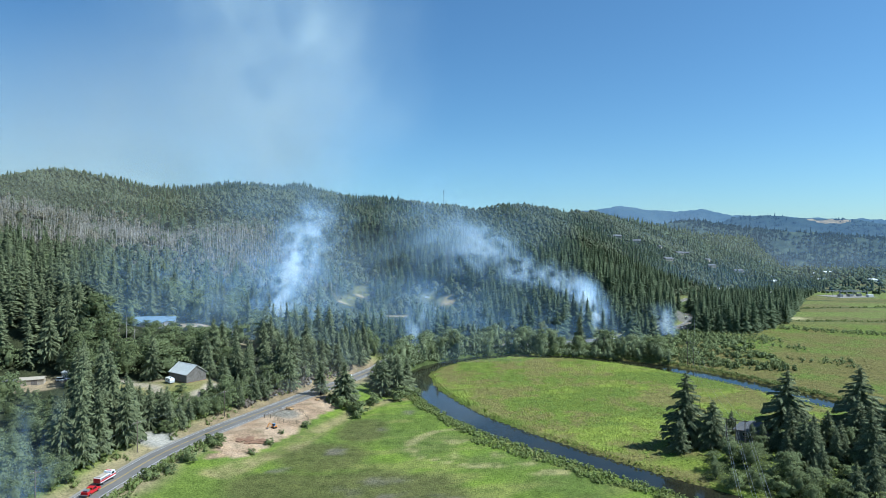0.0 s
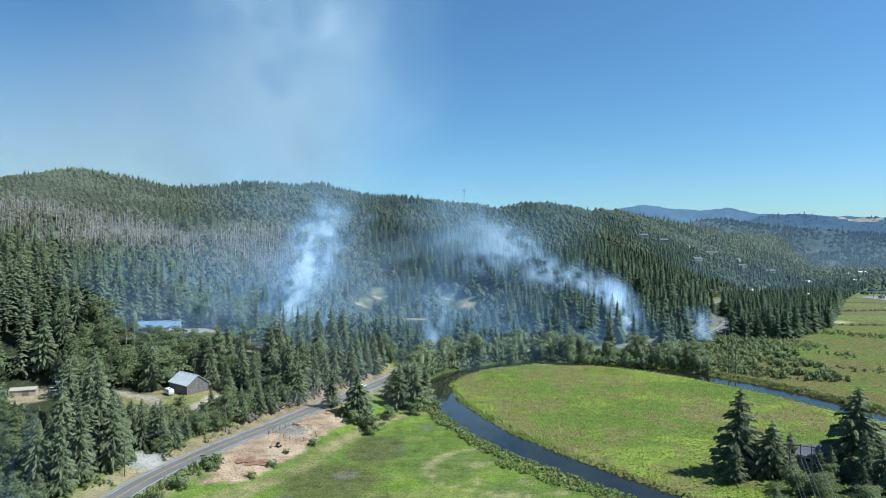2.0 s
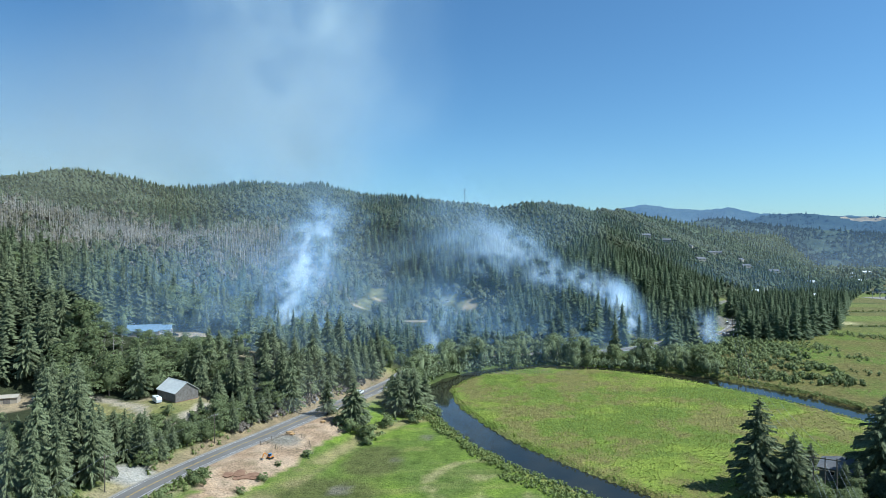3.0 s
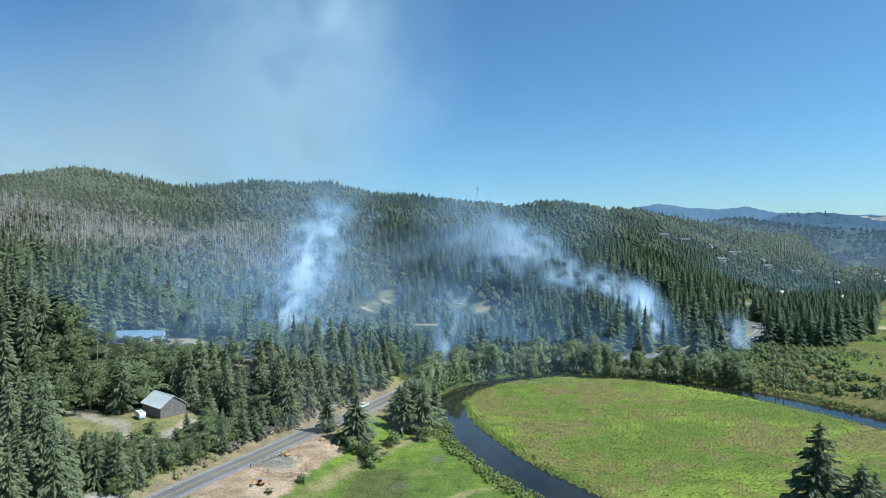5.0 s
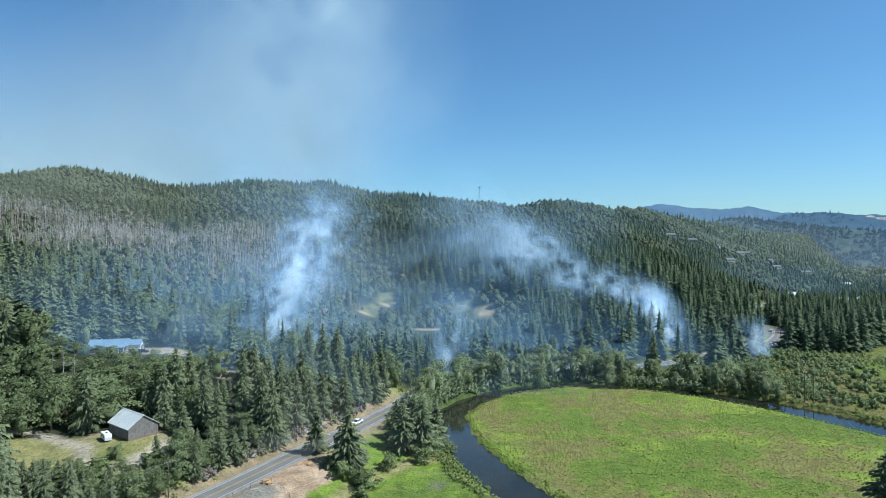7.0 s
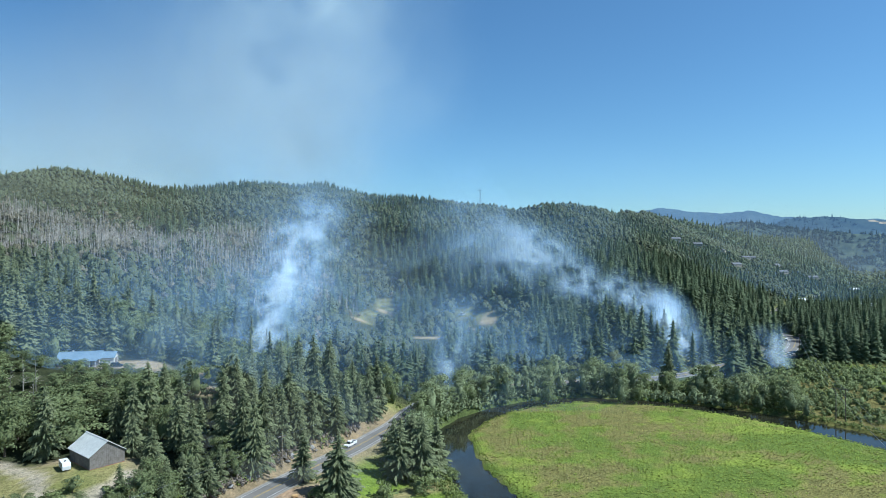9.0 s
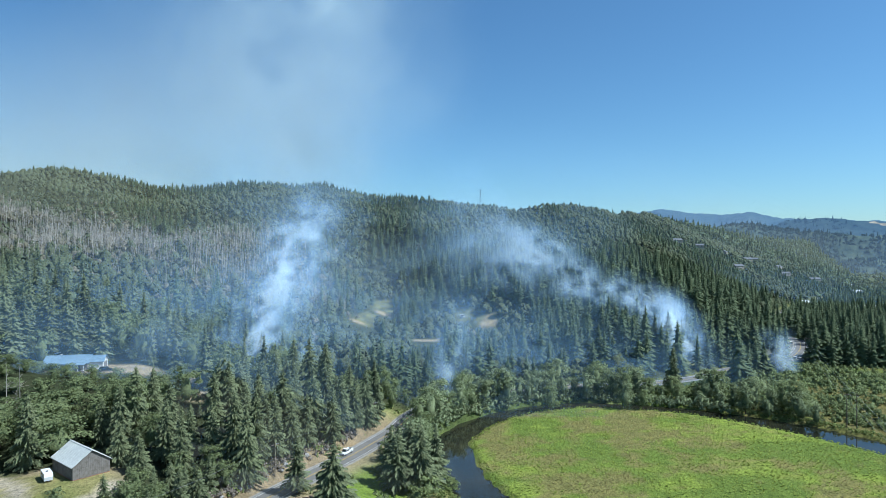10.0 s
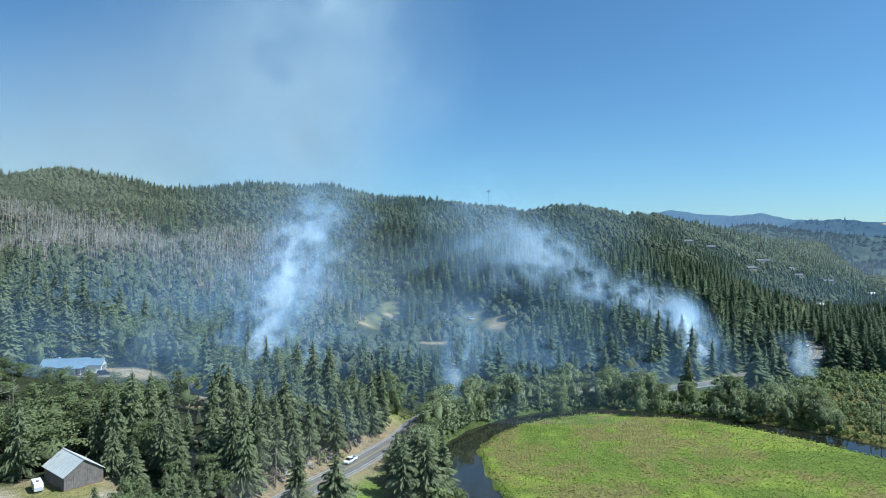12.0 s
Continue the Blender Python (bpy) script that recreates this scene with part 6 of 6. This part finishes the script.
def fire_engine(m):
    top = thing("fire_engine", m, "white and red fire engine standing on the road", "fire engine")
    part("chassis", box(-3.6, -1.1, 0.5, 3.7, 1.1, 0.8, 0.03), M_DARK, top)
    cab = part("cab", prism([(1.3, 0.75), (1.3, 2.75), (3.2, 2.75), (3.75, 1.9), (3.85, 0.75)], -1.2, 1.2, "y"), M_CARWHITE, top)
    part("windscreen", prism([(3.24, 2.66), (3.3, 2.66), (3.8, 1.95), (3.74, 1.95)], -1.05, 1.05, "y"), M_GLASS, cab)
    for y in (-1.21, 1.21):
        part("side_window", box(1.7, y - 0.02, 1.75, 3.1, y + 0.02, 2.5, 0.01), M_GLASS, cab)
        part("stripe", box(-3.62, y - 0.012, 1.15, 3.75, y + 0.012, 1.6), M_RED, top, "red side stripe")
    part("body", box(-3.65, -1.2, 0.8, 1.2, 1.2, 2.35, 0.05), M_CARWHITE, top)
    for k in range(3):
        for y in (-1.21, 1.21):
            part("locker_door", box(-3.4 + k * 1.5, y - 0.02, 1.65, -2.1 + k * 1.5, y + 0.02, 2.25, 0.01), M_STEEL, top)
    part("hose_bed", box(-3.3, -0.85, 2.35, 0.6, 0.85, 2.55, 0.03), M_TAN, top, "folded tan hose")
    part("rear_panel", box(-3.7, -1.15, 0.85, -3.64, 1.15, 2.3, 0.01), M_RED, top, "red rear panel")
    part("light_bar", box(2.0, -0.9, 2.76, 2.4, 0.9, 2.95, 0.04), M_RED, top, "red light bar")
    part("bumper", box(3.85, -1.2, 0.5, 4.1, 1.2, 0.85, 0.04), M_STEEL, top)
    wheels(top, (-2.2, 2.6), 2.05, 0.52, 0.34)


def on_road(x, y, side=0.0):
    """A pose on the road, nose along its run, pushed to the left by side metres."""
    p = road_line[:, :2]
    k = int(np.argmin(np.hypot(p[:, 0] - x, p[:, 1] - y)))
    d = p[min(k + 2, len(p) - 1)] - p[k - 2]
    d = d / np.linalg.norm(d)
    q = p[k] + np.array((-d[1], d[0])) * side
    return q[0], q[1], float(road_height(p[k:k + 1])[0]) + 0.12, math.degrees(math.atan2(d[1], d[0]))


x, y, z, a = on_road(-44.5, 327, 2.3)
pickup(pose(x, y, z, 0, 0, a + 180), M_CARWHITE, "white crew-cab pickup truck standing on the road")
x, y, z, a = on_road(-91, 171.5, 0.6)
pickup(pose(x, y, z, 0, 0, a), M_RED, "red fire service pickup with a pump in its bed", True)
x, y, z, a = on_road(-90, 181, 2.4)
fire_engine(pose(x, y, z, 0, 0, a) @ Matrix.Scale(0.92, 4))


def suv(m, paint, label):
    top = thing("parked_car", m, label, "car")
    part("body", prism([(-2.2, 0.4), (-2.25, 1.0), (1.0, 1.05), (2.1, 0.9), (2.25, 0.4)], -0.9, 0.9, "y"), paint, top)
    part("cabin", prism([(-2.15, 1.0), (-1.9, 1.65), (0.5, 1.68), (1.15, 1.03)], -0.8, 0.8, "y"), M_GLASS, top, "tinted windows")
    part("roof", prism([(-1.92, 1.64), (-1.8, 1.72), (0.4, 1.74), (0.55, 1.67)], -0.78, 0.78, "y"), paint, top)
    wheels(top, (-1.4, 1.4), 1.6, 0.34, 0.22)


suv(pose(-131, 342.5, height_at(-131, 342.5), 0, 0, 20), M_CARBLACK, "dark parked car on the gravel yard")
suv(pose(-158, 357, height_at(-158, 357), 0, 0, 100), M_CARWHITE, "white parked car behind the long house")
for x, y, a, mat, what in ((-158, 281, 30, M_CARWHITE, "white parked car on the tan yard"), (-152, 279, 50, M_CARWHITE, "white parked car on the tan yard"), (-171, 277, 80, M_CARBLACK, "dark parked car by the sheds"),
                           (218, 520, 40, M_CARWHITE, "white parked car on the lay-by"), (140, 452, 20, M_CARWHITE, "white parked car under the trees"), (150, 456, 25, M_CARWHITE, "white parked car under the trees"),
                           (249, 585, 70, M_CARWHITE, "white van parked by the road"), (5, 581, 20, M_CARWHITE, "white car parked in a hillside clearing"), (-9, 402, 65, M_CARWHITE, "white car standing below rising smoke"), (3, 413, 45, M_CARWHITE, "white car standing on the road")):
    suv(pose(x, y, height_at(x, y), 0, 0, a), mat, what)
gable_house("shed", pose(-167, 275, height_at(-167, 275), 0, 0, 20), 9, 4.5, 2.3, 3.0, M_TAN, M_TAN, "tan shed with a low roof on the dirt yard", "shed", 0.3, doors=(("f", 1, 0.1, 2.2, 1.9),))
gable_house("shed", pose(-174, 271, height_at(-174, 271), 0, 0, 20), 4.5, 3.5, 2.1, 2.7, M_GREY_WALL, M_SHINGLE, "small grey shed on the dirt yard", "shed", 0.3)
gable_house("shed", pose(-156, 285, height_at(-156, 285), 0, 0, -30), 8, 4, 2.5, 3.2, M_WHITE, M_WHITE, "white shed half hidden by firs", "shed", 0.3)


# ---------------------------------------------------------------- the dirt lot by the road
def digger(m, paint, cab_paint, label, size):
    top = thing("excavator", m @ Matrix.Scale(size, 4), label, "excavator")
    for y in (-0.8, 0.8):
        part("track", prism([(-1.3, 0.15), (-1.1, 0.0), (1.1, 0.0), (1.3, 0.15), (1.3, 0.4), (1.1, 0.55), (-1.1, 0.55), (-1.3, 0.4)], y - 0.22, y + 0.22, "y"), M_TYRE, top)
    part("deck", box(-1.3, -0.9, 0.6, 0.9, 0.9, 1.2, 0.1), paint, top)
    cab = part("cab", box(-0.2, 0.0, 1.2, 1.0, 0.85, 2.5, 0.08), cab_paint, top)
    part("cab_window", box(0.0, -0.03, 1.6, 1.04, 0.88, 2.3, 0.02), M_GLASS, cab)
    boom = part("boom", prism([(0.7, 1.2), (0.7, 1.5), (2.4, 3.3), (3.0, 3.1), (2.5, 2.85)], -0.6, -0.3, "y"), paint, top)
    part("arm", prism([(2.4, 3.3), (2.9, 3.25), (4.1, 1.2), (3.8, 1.1)], -0.56, -0.34, "y"), paint, boom)
    part("bucket", prism([(3.6, 1.2), (4.2, 1.2), (4.3, 0.6), (3.7, 0.4), (3.4, 0.7)], -0.85, -0.1, "y"), M_STEEL, boom)


digger(pose(-55.8, 239.5, height_at(-55.8, 239.5), 0, 0, 235), M_ORANGE, M_BLUE, "small orange digger with a blue cab on bare dirt", 0.75)


def fence(points, label):
    p = curve_line([(x, y) for x, y in points], 2.6)[:, :2]
    top = thing("wire_fence", pose(p[0][0], p[0][1], height_at(*p[0])), label, "fence")
    inv = top.matrix_world.inverted()
    feet = [inv @ Vector((x, y, height_at(x, y))) for x, y in p]
    for a in feet:
        part("post", tube(a - Vector((0, 0, 0.3)), a + Vector((0, 0, 1.5)), 0.06, sides=6), M_POLE, top)
    for a, b in zip(feet, feet[1:]):
        for h in (0.35, 0.9, 1.42):
            part("rail", tube(a + Vector((0, 0, h)), b + Vector((0, 0, h)), 0.03, sides=5), M_POLE, top)


fence([(-62, 249.6), (-58, 258), (-53, 261.5)], "dark post and wire fence round the gravel pad")
fence([(-61.8, 249.3), (-56, 247), (-51.1, 245.6), (-45.2, 252.7), (-50, 259.6)], "dark post and wire fence round the gravel pad")


def lumber_stack(x, y, turn, length, rows, layers):
    """Fresh boards in a strapped stack on bearers."""
    top = thing("lumber_stack", pose(x, y, height_at(x, y), 0, 0, turn), "stack of fresh orange-tan boards on bare dirt", "lumber", "lumber on the lot")
    for at in (-0.32, 0.32):
        part("bearer", box(at * length - 0.1, -0.15 * rows, -0.1, at * length + 0.1, 0.15 * rows, 0.12, 0.01), M_POLE, top)
    for k in range(layers):
        for n in range(rows):
            w, shift = 0.28, 0.12 * g_lumber.normal()
            part("board", box(-length / 2 + shift, (n - rows / 2) * 0.3, 0.13 + k * 0.17, length / 2 + shift, (n - rows / 2) * 0.3 + w, 0.28 + k * 0.17, 0.01), M_LUMBER, top)


g_lumber = np.random.default_rng(5)
M_LUMBER = worn("fresh_lumber", [(0.5, 0.3, 0.13), (0.62, 0.41, 0.2)], 1.2, 9.0, 0.7, relief=0.005)
lumber_stack(-54.9, 262.0, 25, 1.9, 4, 5)
lumber_stack(-53.6, 261.2, 60, 1.7, 4, 3)
lumber_stack(-45.6, 277.5, 35, 1.5, 4, 3)


def heap(name, x, y, r, h, mat, label, category, seed):
    """A rough mound or boulder."""
    g = np.random.default_rng(seed)
    bm = bmesh.new()
    bmesh.ops.create_icosphere(bm, subdivisions=3, radius=1)
    for v in bm.verts:
        k = 0.55 + 0.9 * float(fractal(v.co.x * 1.6 + seed, v.co.y * 1.6, v.co.z * 1.6, seed)) + 0.04 * g.normal()
        v.co = Vector((v.co.x * r * k, v.co.y * r * k * 0.8, v.co.z * h * k))
    ob = part(name, bm, mat)
    ob.matrix_world = pose(x, y, height_at(x, y) - 0.15 * h, 0, 0, g.uniform(0, 360))
    return tagged(ob, label, category)


for k, (x, y, r) in enumerate(((-64.5, 224, 2.2), (-62, 226, 2.6), (-60, 224.5, 2.0), (-58, 227, 2.4), (-57.5, 225, 1.7), (-61.5, 222.8, 1.6))):
    heap("soil_mound", x, y, r, 0.24 * r ** 0.5, M_SPOIL, "rough red-brown soil mound on the lot", "mound", 1 + k)
g = np.random.default_rng(77)
for k in range(16):
    f = k / 15
    x, y, z, a = on_road(-58 + 22 * f, 274 + 46 * f + g.uniform(-1, 1), 7.6 + g.uniform(0, 3.5))
    heap("boulder", x, y, g.uniform(0.5, 1.3), g.uniform(0.4, 1.0), M_ROCK, "rough grey boulder on the road bank", "boulder", 100 + k)
bx, by = [], []
for k in range(220):
    f = g.random()
    x, y, z, a = on_road(-68 + 38 * f, 254 + 84 * f, 7.5 + g.uniform(0, 5))
    bx.append(x), by.append(y)
bx, by = np.array(bx), np.array(by)
joined("dead_brush", bushes, bx, by, land(bx, by)[0] - 0.1, g.uniform(0.3, 0.75, len(bx)), M_BRUSH, g, "grey dead brush on the road bank", "brush")


# ---------------------------------------------------------------- the house and the power line on the knoll
def hip_house(m):
    top = thing("grey_house", m, "grey house with a shingled hip roof", "house")
    part("wall", box(-7, -5, -1.5, 7, 5, 3.2), M_GREY_WALL, top)
    bm = bmesh.new()
    o = [bm.verts.new(v) for v in ((-7.7, -5.7, 3.05), (7.7, -5.7, 3.05), (7.7, 5.7, 3.05), (-7.7, 5.7, 3.05))]
    r = [bm.verts.new(v) for v in ((-2.4, 0, 5.7), (2.4, 0, 5.7))]
    bm.faces.new(o)
    for q in ((o[0], o[1], r[1], r[0]), (o[1], o[2], r[1]), (o[2], o[3], r[0], r[1]), (o[3], o[0], r[0])):
        bm.faces.new(q)
    bmesh.ops.recalc_face_normals(bm, faces=bm.faces)
    part("roof", bm, M_SHINGLE, top)
    for x in (-4, 0.5, 4.5):
        w = part("window", box(x - 0.8, -5.06, 1.0, x + 0.8, -4.94, 2.3, 0.02), M_WHITE, top)
        part("pane", box(x - 0.7, -5.08, 1.1, x + 0.7, -4.92, 2.2), M_GLASS, w)
    part("chimney", box(2.8, 0.6, 4.0, 3.5, 1.3, 6.6, 0.03), M_BRICK_BASE, top)


hip_house(pose(121, 219.5, height_at(121, 219.5) + 0.4, 0, 0, -38))
gable_house("outbuilding", pose(152, 222, height_at(152, 222), 0, 0, 15), 9, 6, 2.6, 4.0, M_TAN, M_SHINGLE, "low outbuilding with a grey shingle roof", "outbuilding", 0.4)


def h_frame(x, y, turn, height, poles, gap, label):
    z = height_at(x, y)
    top = thing("power_pole_frame", pose(x, y, z, 0, 0, turn), label, "power pole")
    half = gap * (poles - 1) / 2
    for k in range(poles):
        px = -half + k * gap
        part("pole", tube((px, 0, -1.0), (px, 0, height), 0.2, 0.14, 10), M_POLE, top)
    part("crossarm", box(-half - 1.0, -0.12, height - 0.65, half + 1.0, 0.12, height - 0.4, 0.02), M_POLE, top)
    if poles > 2:
        part("crossarm", box(-half, -0.1, height - 3.8, half - gap * 0.2, 0.1, height - 3.6, 0.02), M_POLE, top)
    for k in range(3):
        px = (-half - 0.6) + k * (2 * half + 1.2) / 2
        part("insulator", tube((px, 0, height - 0.65), (px, 0, height - 1.35), 0.09, 0.07, 8), M_STEEL, top)
    return [top.matrix_world @ Vector(((-half - 0.6) + k * (2 * half + 1.2) / 2, 0, height - 1.35)) for k in range(3)]


def wire(a, b, sag, r=0.03):
    """A slack wire between two points."""
    cu = bpy.data.curves.new("wire", "CURVE")
    cu.dimensions, cu.bevel_depth, cu.bevel_resolution = "3D", r, 1
    sp = cu.splines.new("POLY")
    sp.points.add(16)
    for k in range(17):
        f = k / 16
        p = a.lerp(b, f) - Vector((0, 0, sag * 4 * f * (1 - f)))
        sp.points[k].co = (*p, 1)
    cu.materials.append(M_WIRE)
    return tagged(new("power_wire", cu), "slack aluminium power wire between wooden poles", "wire", "power wires")


near_ends = h_frame(104.6, 204.2, -28, 11.4, 3, 2.75, "wooden three-pole power frame on the knoll")
far_ends = h_frame(160.8, 370.3, -12, 14.0, 2, 3.6, "wooden two-pole power frame by the river")
gap_ends = h_frame(224, 516, -35, 14.0, 2, 3.6, "wooden two-pole power frame beside the road")
south = [Vector((55 + 3 * k, 93 - 1.5 * k, 15)) for k in range(3)]
for k in range(3):
    wire(south[k], near_ends[k], 2.2, 0.035)
    wire(south[k] - Vector((0, 0, 3)), near_ends[k] - Vector((0, 0, 2.6)), 2.2, 0.03)
    wire(near_ends[k], far_ends[k], 3.5)
    wire(far_ends[k], gap_ends[k], 3.0)
h_frame(58, 91.5, -28, 16.3, 3, 2.75, "wooden three-pole power frame beyond the river")


def road_pole(x, y):
    z = height_at(x, y)
    top = thing("utility_pole", pose(x, y, z, 0, 0, 40), "brown wooden utility pole with a crossarm", "utility pole", "utility poles along the road")
    part("pole", tube((0, 0, -1), (0, 0, 10.5), 0.17, 0.12, 10), M_POLE, top)
    part("crossarm", box(-1.2, -0.07, 9.5, 1.2, 0.07, 9.68, 0.01), M_POLE, top)
    for k in (-1.05, -0.4, 0.4, 1.05):
        part("insulator", tube((k, 0, 9.68), (k, 0, 9.9), 0.06, 0.05, 6), M_WHITE, top)
    return top.matrix_world @ Vector((0, 0, 9.9))


tops = [road_pole(*on_road(x, y, 7.5)[:2]) for x, y in ((-92, 160), (-86, 206), (-73, 246), (-49, 297), (-25, 352))]
for a, b in zip(tops, tops[1:]):
    wire(a, b, 1.0, 0.018)


# ---------------------------------------------------------------- the far side of the valley
def mast(x, y, h):
    z = height_at(x, y)
    top = thing("radio_mast", pose(x, y, z), "thin steel lattice mast on the ridge", "mast")
    for k in range(3):
        a = k * 2.094
        part("leg", tube((1.2 * math.cos(a), 1.2 * math.sin(a), -1), (0.4 * math.cos(a), 0.4 * math.sin(a), h), 0.14, sides=5), M_STEEL, top)
    for n in range(10):
        z0, r = n * h / 10, 1.2 - 0.08 * n
        for k in range(3):
            a, b = k * 2.094, (k + 1) * 2.094
            part("brace", tube((r * math.cos(a), r * math.sin(a), z0), (r * math.cos(b), r * math.sin(b), z0 + h / 10), 0.08, sides=4), M_STEEL, top)
    part("crossarm", box(-3.5, -0.15, h - 3, 3.5, 0.15, h - 2.6), M_STEEL, top)


mast(34, 992, 27)
FAR_ROOFS = {"white": (M_WHITE, M_WHITE, "far building with a white metal roof"), "grey": (M_SHINGLE, M_TAN, "far house with a grey roof among trees"),
             "pale": (M_ROOF_GREY, M_WHITE, "far house with a pale roof among trees"), "shed": (M_WHITE, M_WHITE, "long white-roofed shed among the trees")}
for x, y, a, l, w, roof in FAR_HOUSES:
    top, wall, what = FAR_ROOFS[roof]
    gable_house("house", pose(x, y, height_at(x, y), 0, 0, a), l, w, 3.2, 5.4, wall, top, what, "house", 0.5, windows=(("f", -l / 4, 1, 1.6, 1.2), ("f", l / 4, 1, 1.6, 1.2)))


def substation():
    x, y = 585, 850
    z = height_at(x, y)
    top = thing("substation", pose(x, y, z, 0, 0, 10), "fenced grey electrical substation on a gravel pad", "substation")
    part("pad", box(-30, -22, -0.6, 30, 22, 0.25, 0.05), M_GRAVEL, top)
    for i in range(5):
        for j in range(3):
            px, py = -22 + i * 11, -12 + j * 12
            part("column", tube((px, py, 0.2), (px, py, 7.5), 0.25, 0.2, 6), M_STEEL, top)
    for j in range(3):
        part("beam", box(-23, -12.3 + j * 12, 7.3, 23, -11.7 + j * 12, 7.9), M_STEEL, top)
    for i in range(3):
        part("transformer", box(-18 + i * 15, -8, 0.2, -13 + i * 15, -3, 3.6, 0.1), M_STEEL, top)
    part("control_house", box(18, -18, 0.2, 26, -13, 3.4, 0.05), M_WHITE, top)


substation()

M_PALE_WOOD = worn("peeled_wood", [(0.42, 0.38, 0.3), (0.55, 0.5, 0.4)], 1.0, 8.0, 0.8, relief=0.01)
for k in range(5):
    a, c = Vector((-57.4 + 0.75 * k, 255.8 - 0.2 * k + 0.4 * (k % 2), 0)), Vector((-55.6 + 0.7 * k, 258.4 - 0.5 * k, 0))
    a.z, c.z = height_at(a.x, a.y) + 0.18, height_at(c.x, c.y) + 0.18
    log = part("pale_pole", tube(a, c, 0.08, 0.06, 8), M_PALE_WOOD)
    tagged(log, "pale peeled pole lying on the gravel pad", "pole", "poles on the pad")

hx, hy = [], []
for line in ([(300, 592), (430, 574), (560, 612), (760, 602)], [(380, 692), (520, 702), (760, 742)]):
    for p in curve_line(line, 2.0):
        if g.random() < 0.85:
            hx.append(p[0] + g.normal() * 1.5), hy.append(p[1] + g.normal() * 1.5)
hx, hy = np.array(hx), np.array(hy)
joined("field_hedge", bushes, hx, hy, land(hx, hy)[0] - 0.1, g.uniform(0.3, 0.8, len(hx)), M_RANK, g, "dark green hedge along a field ditch", "hedge")
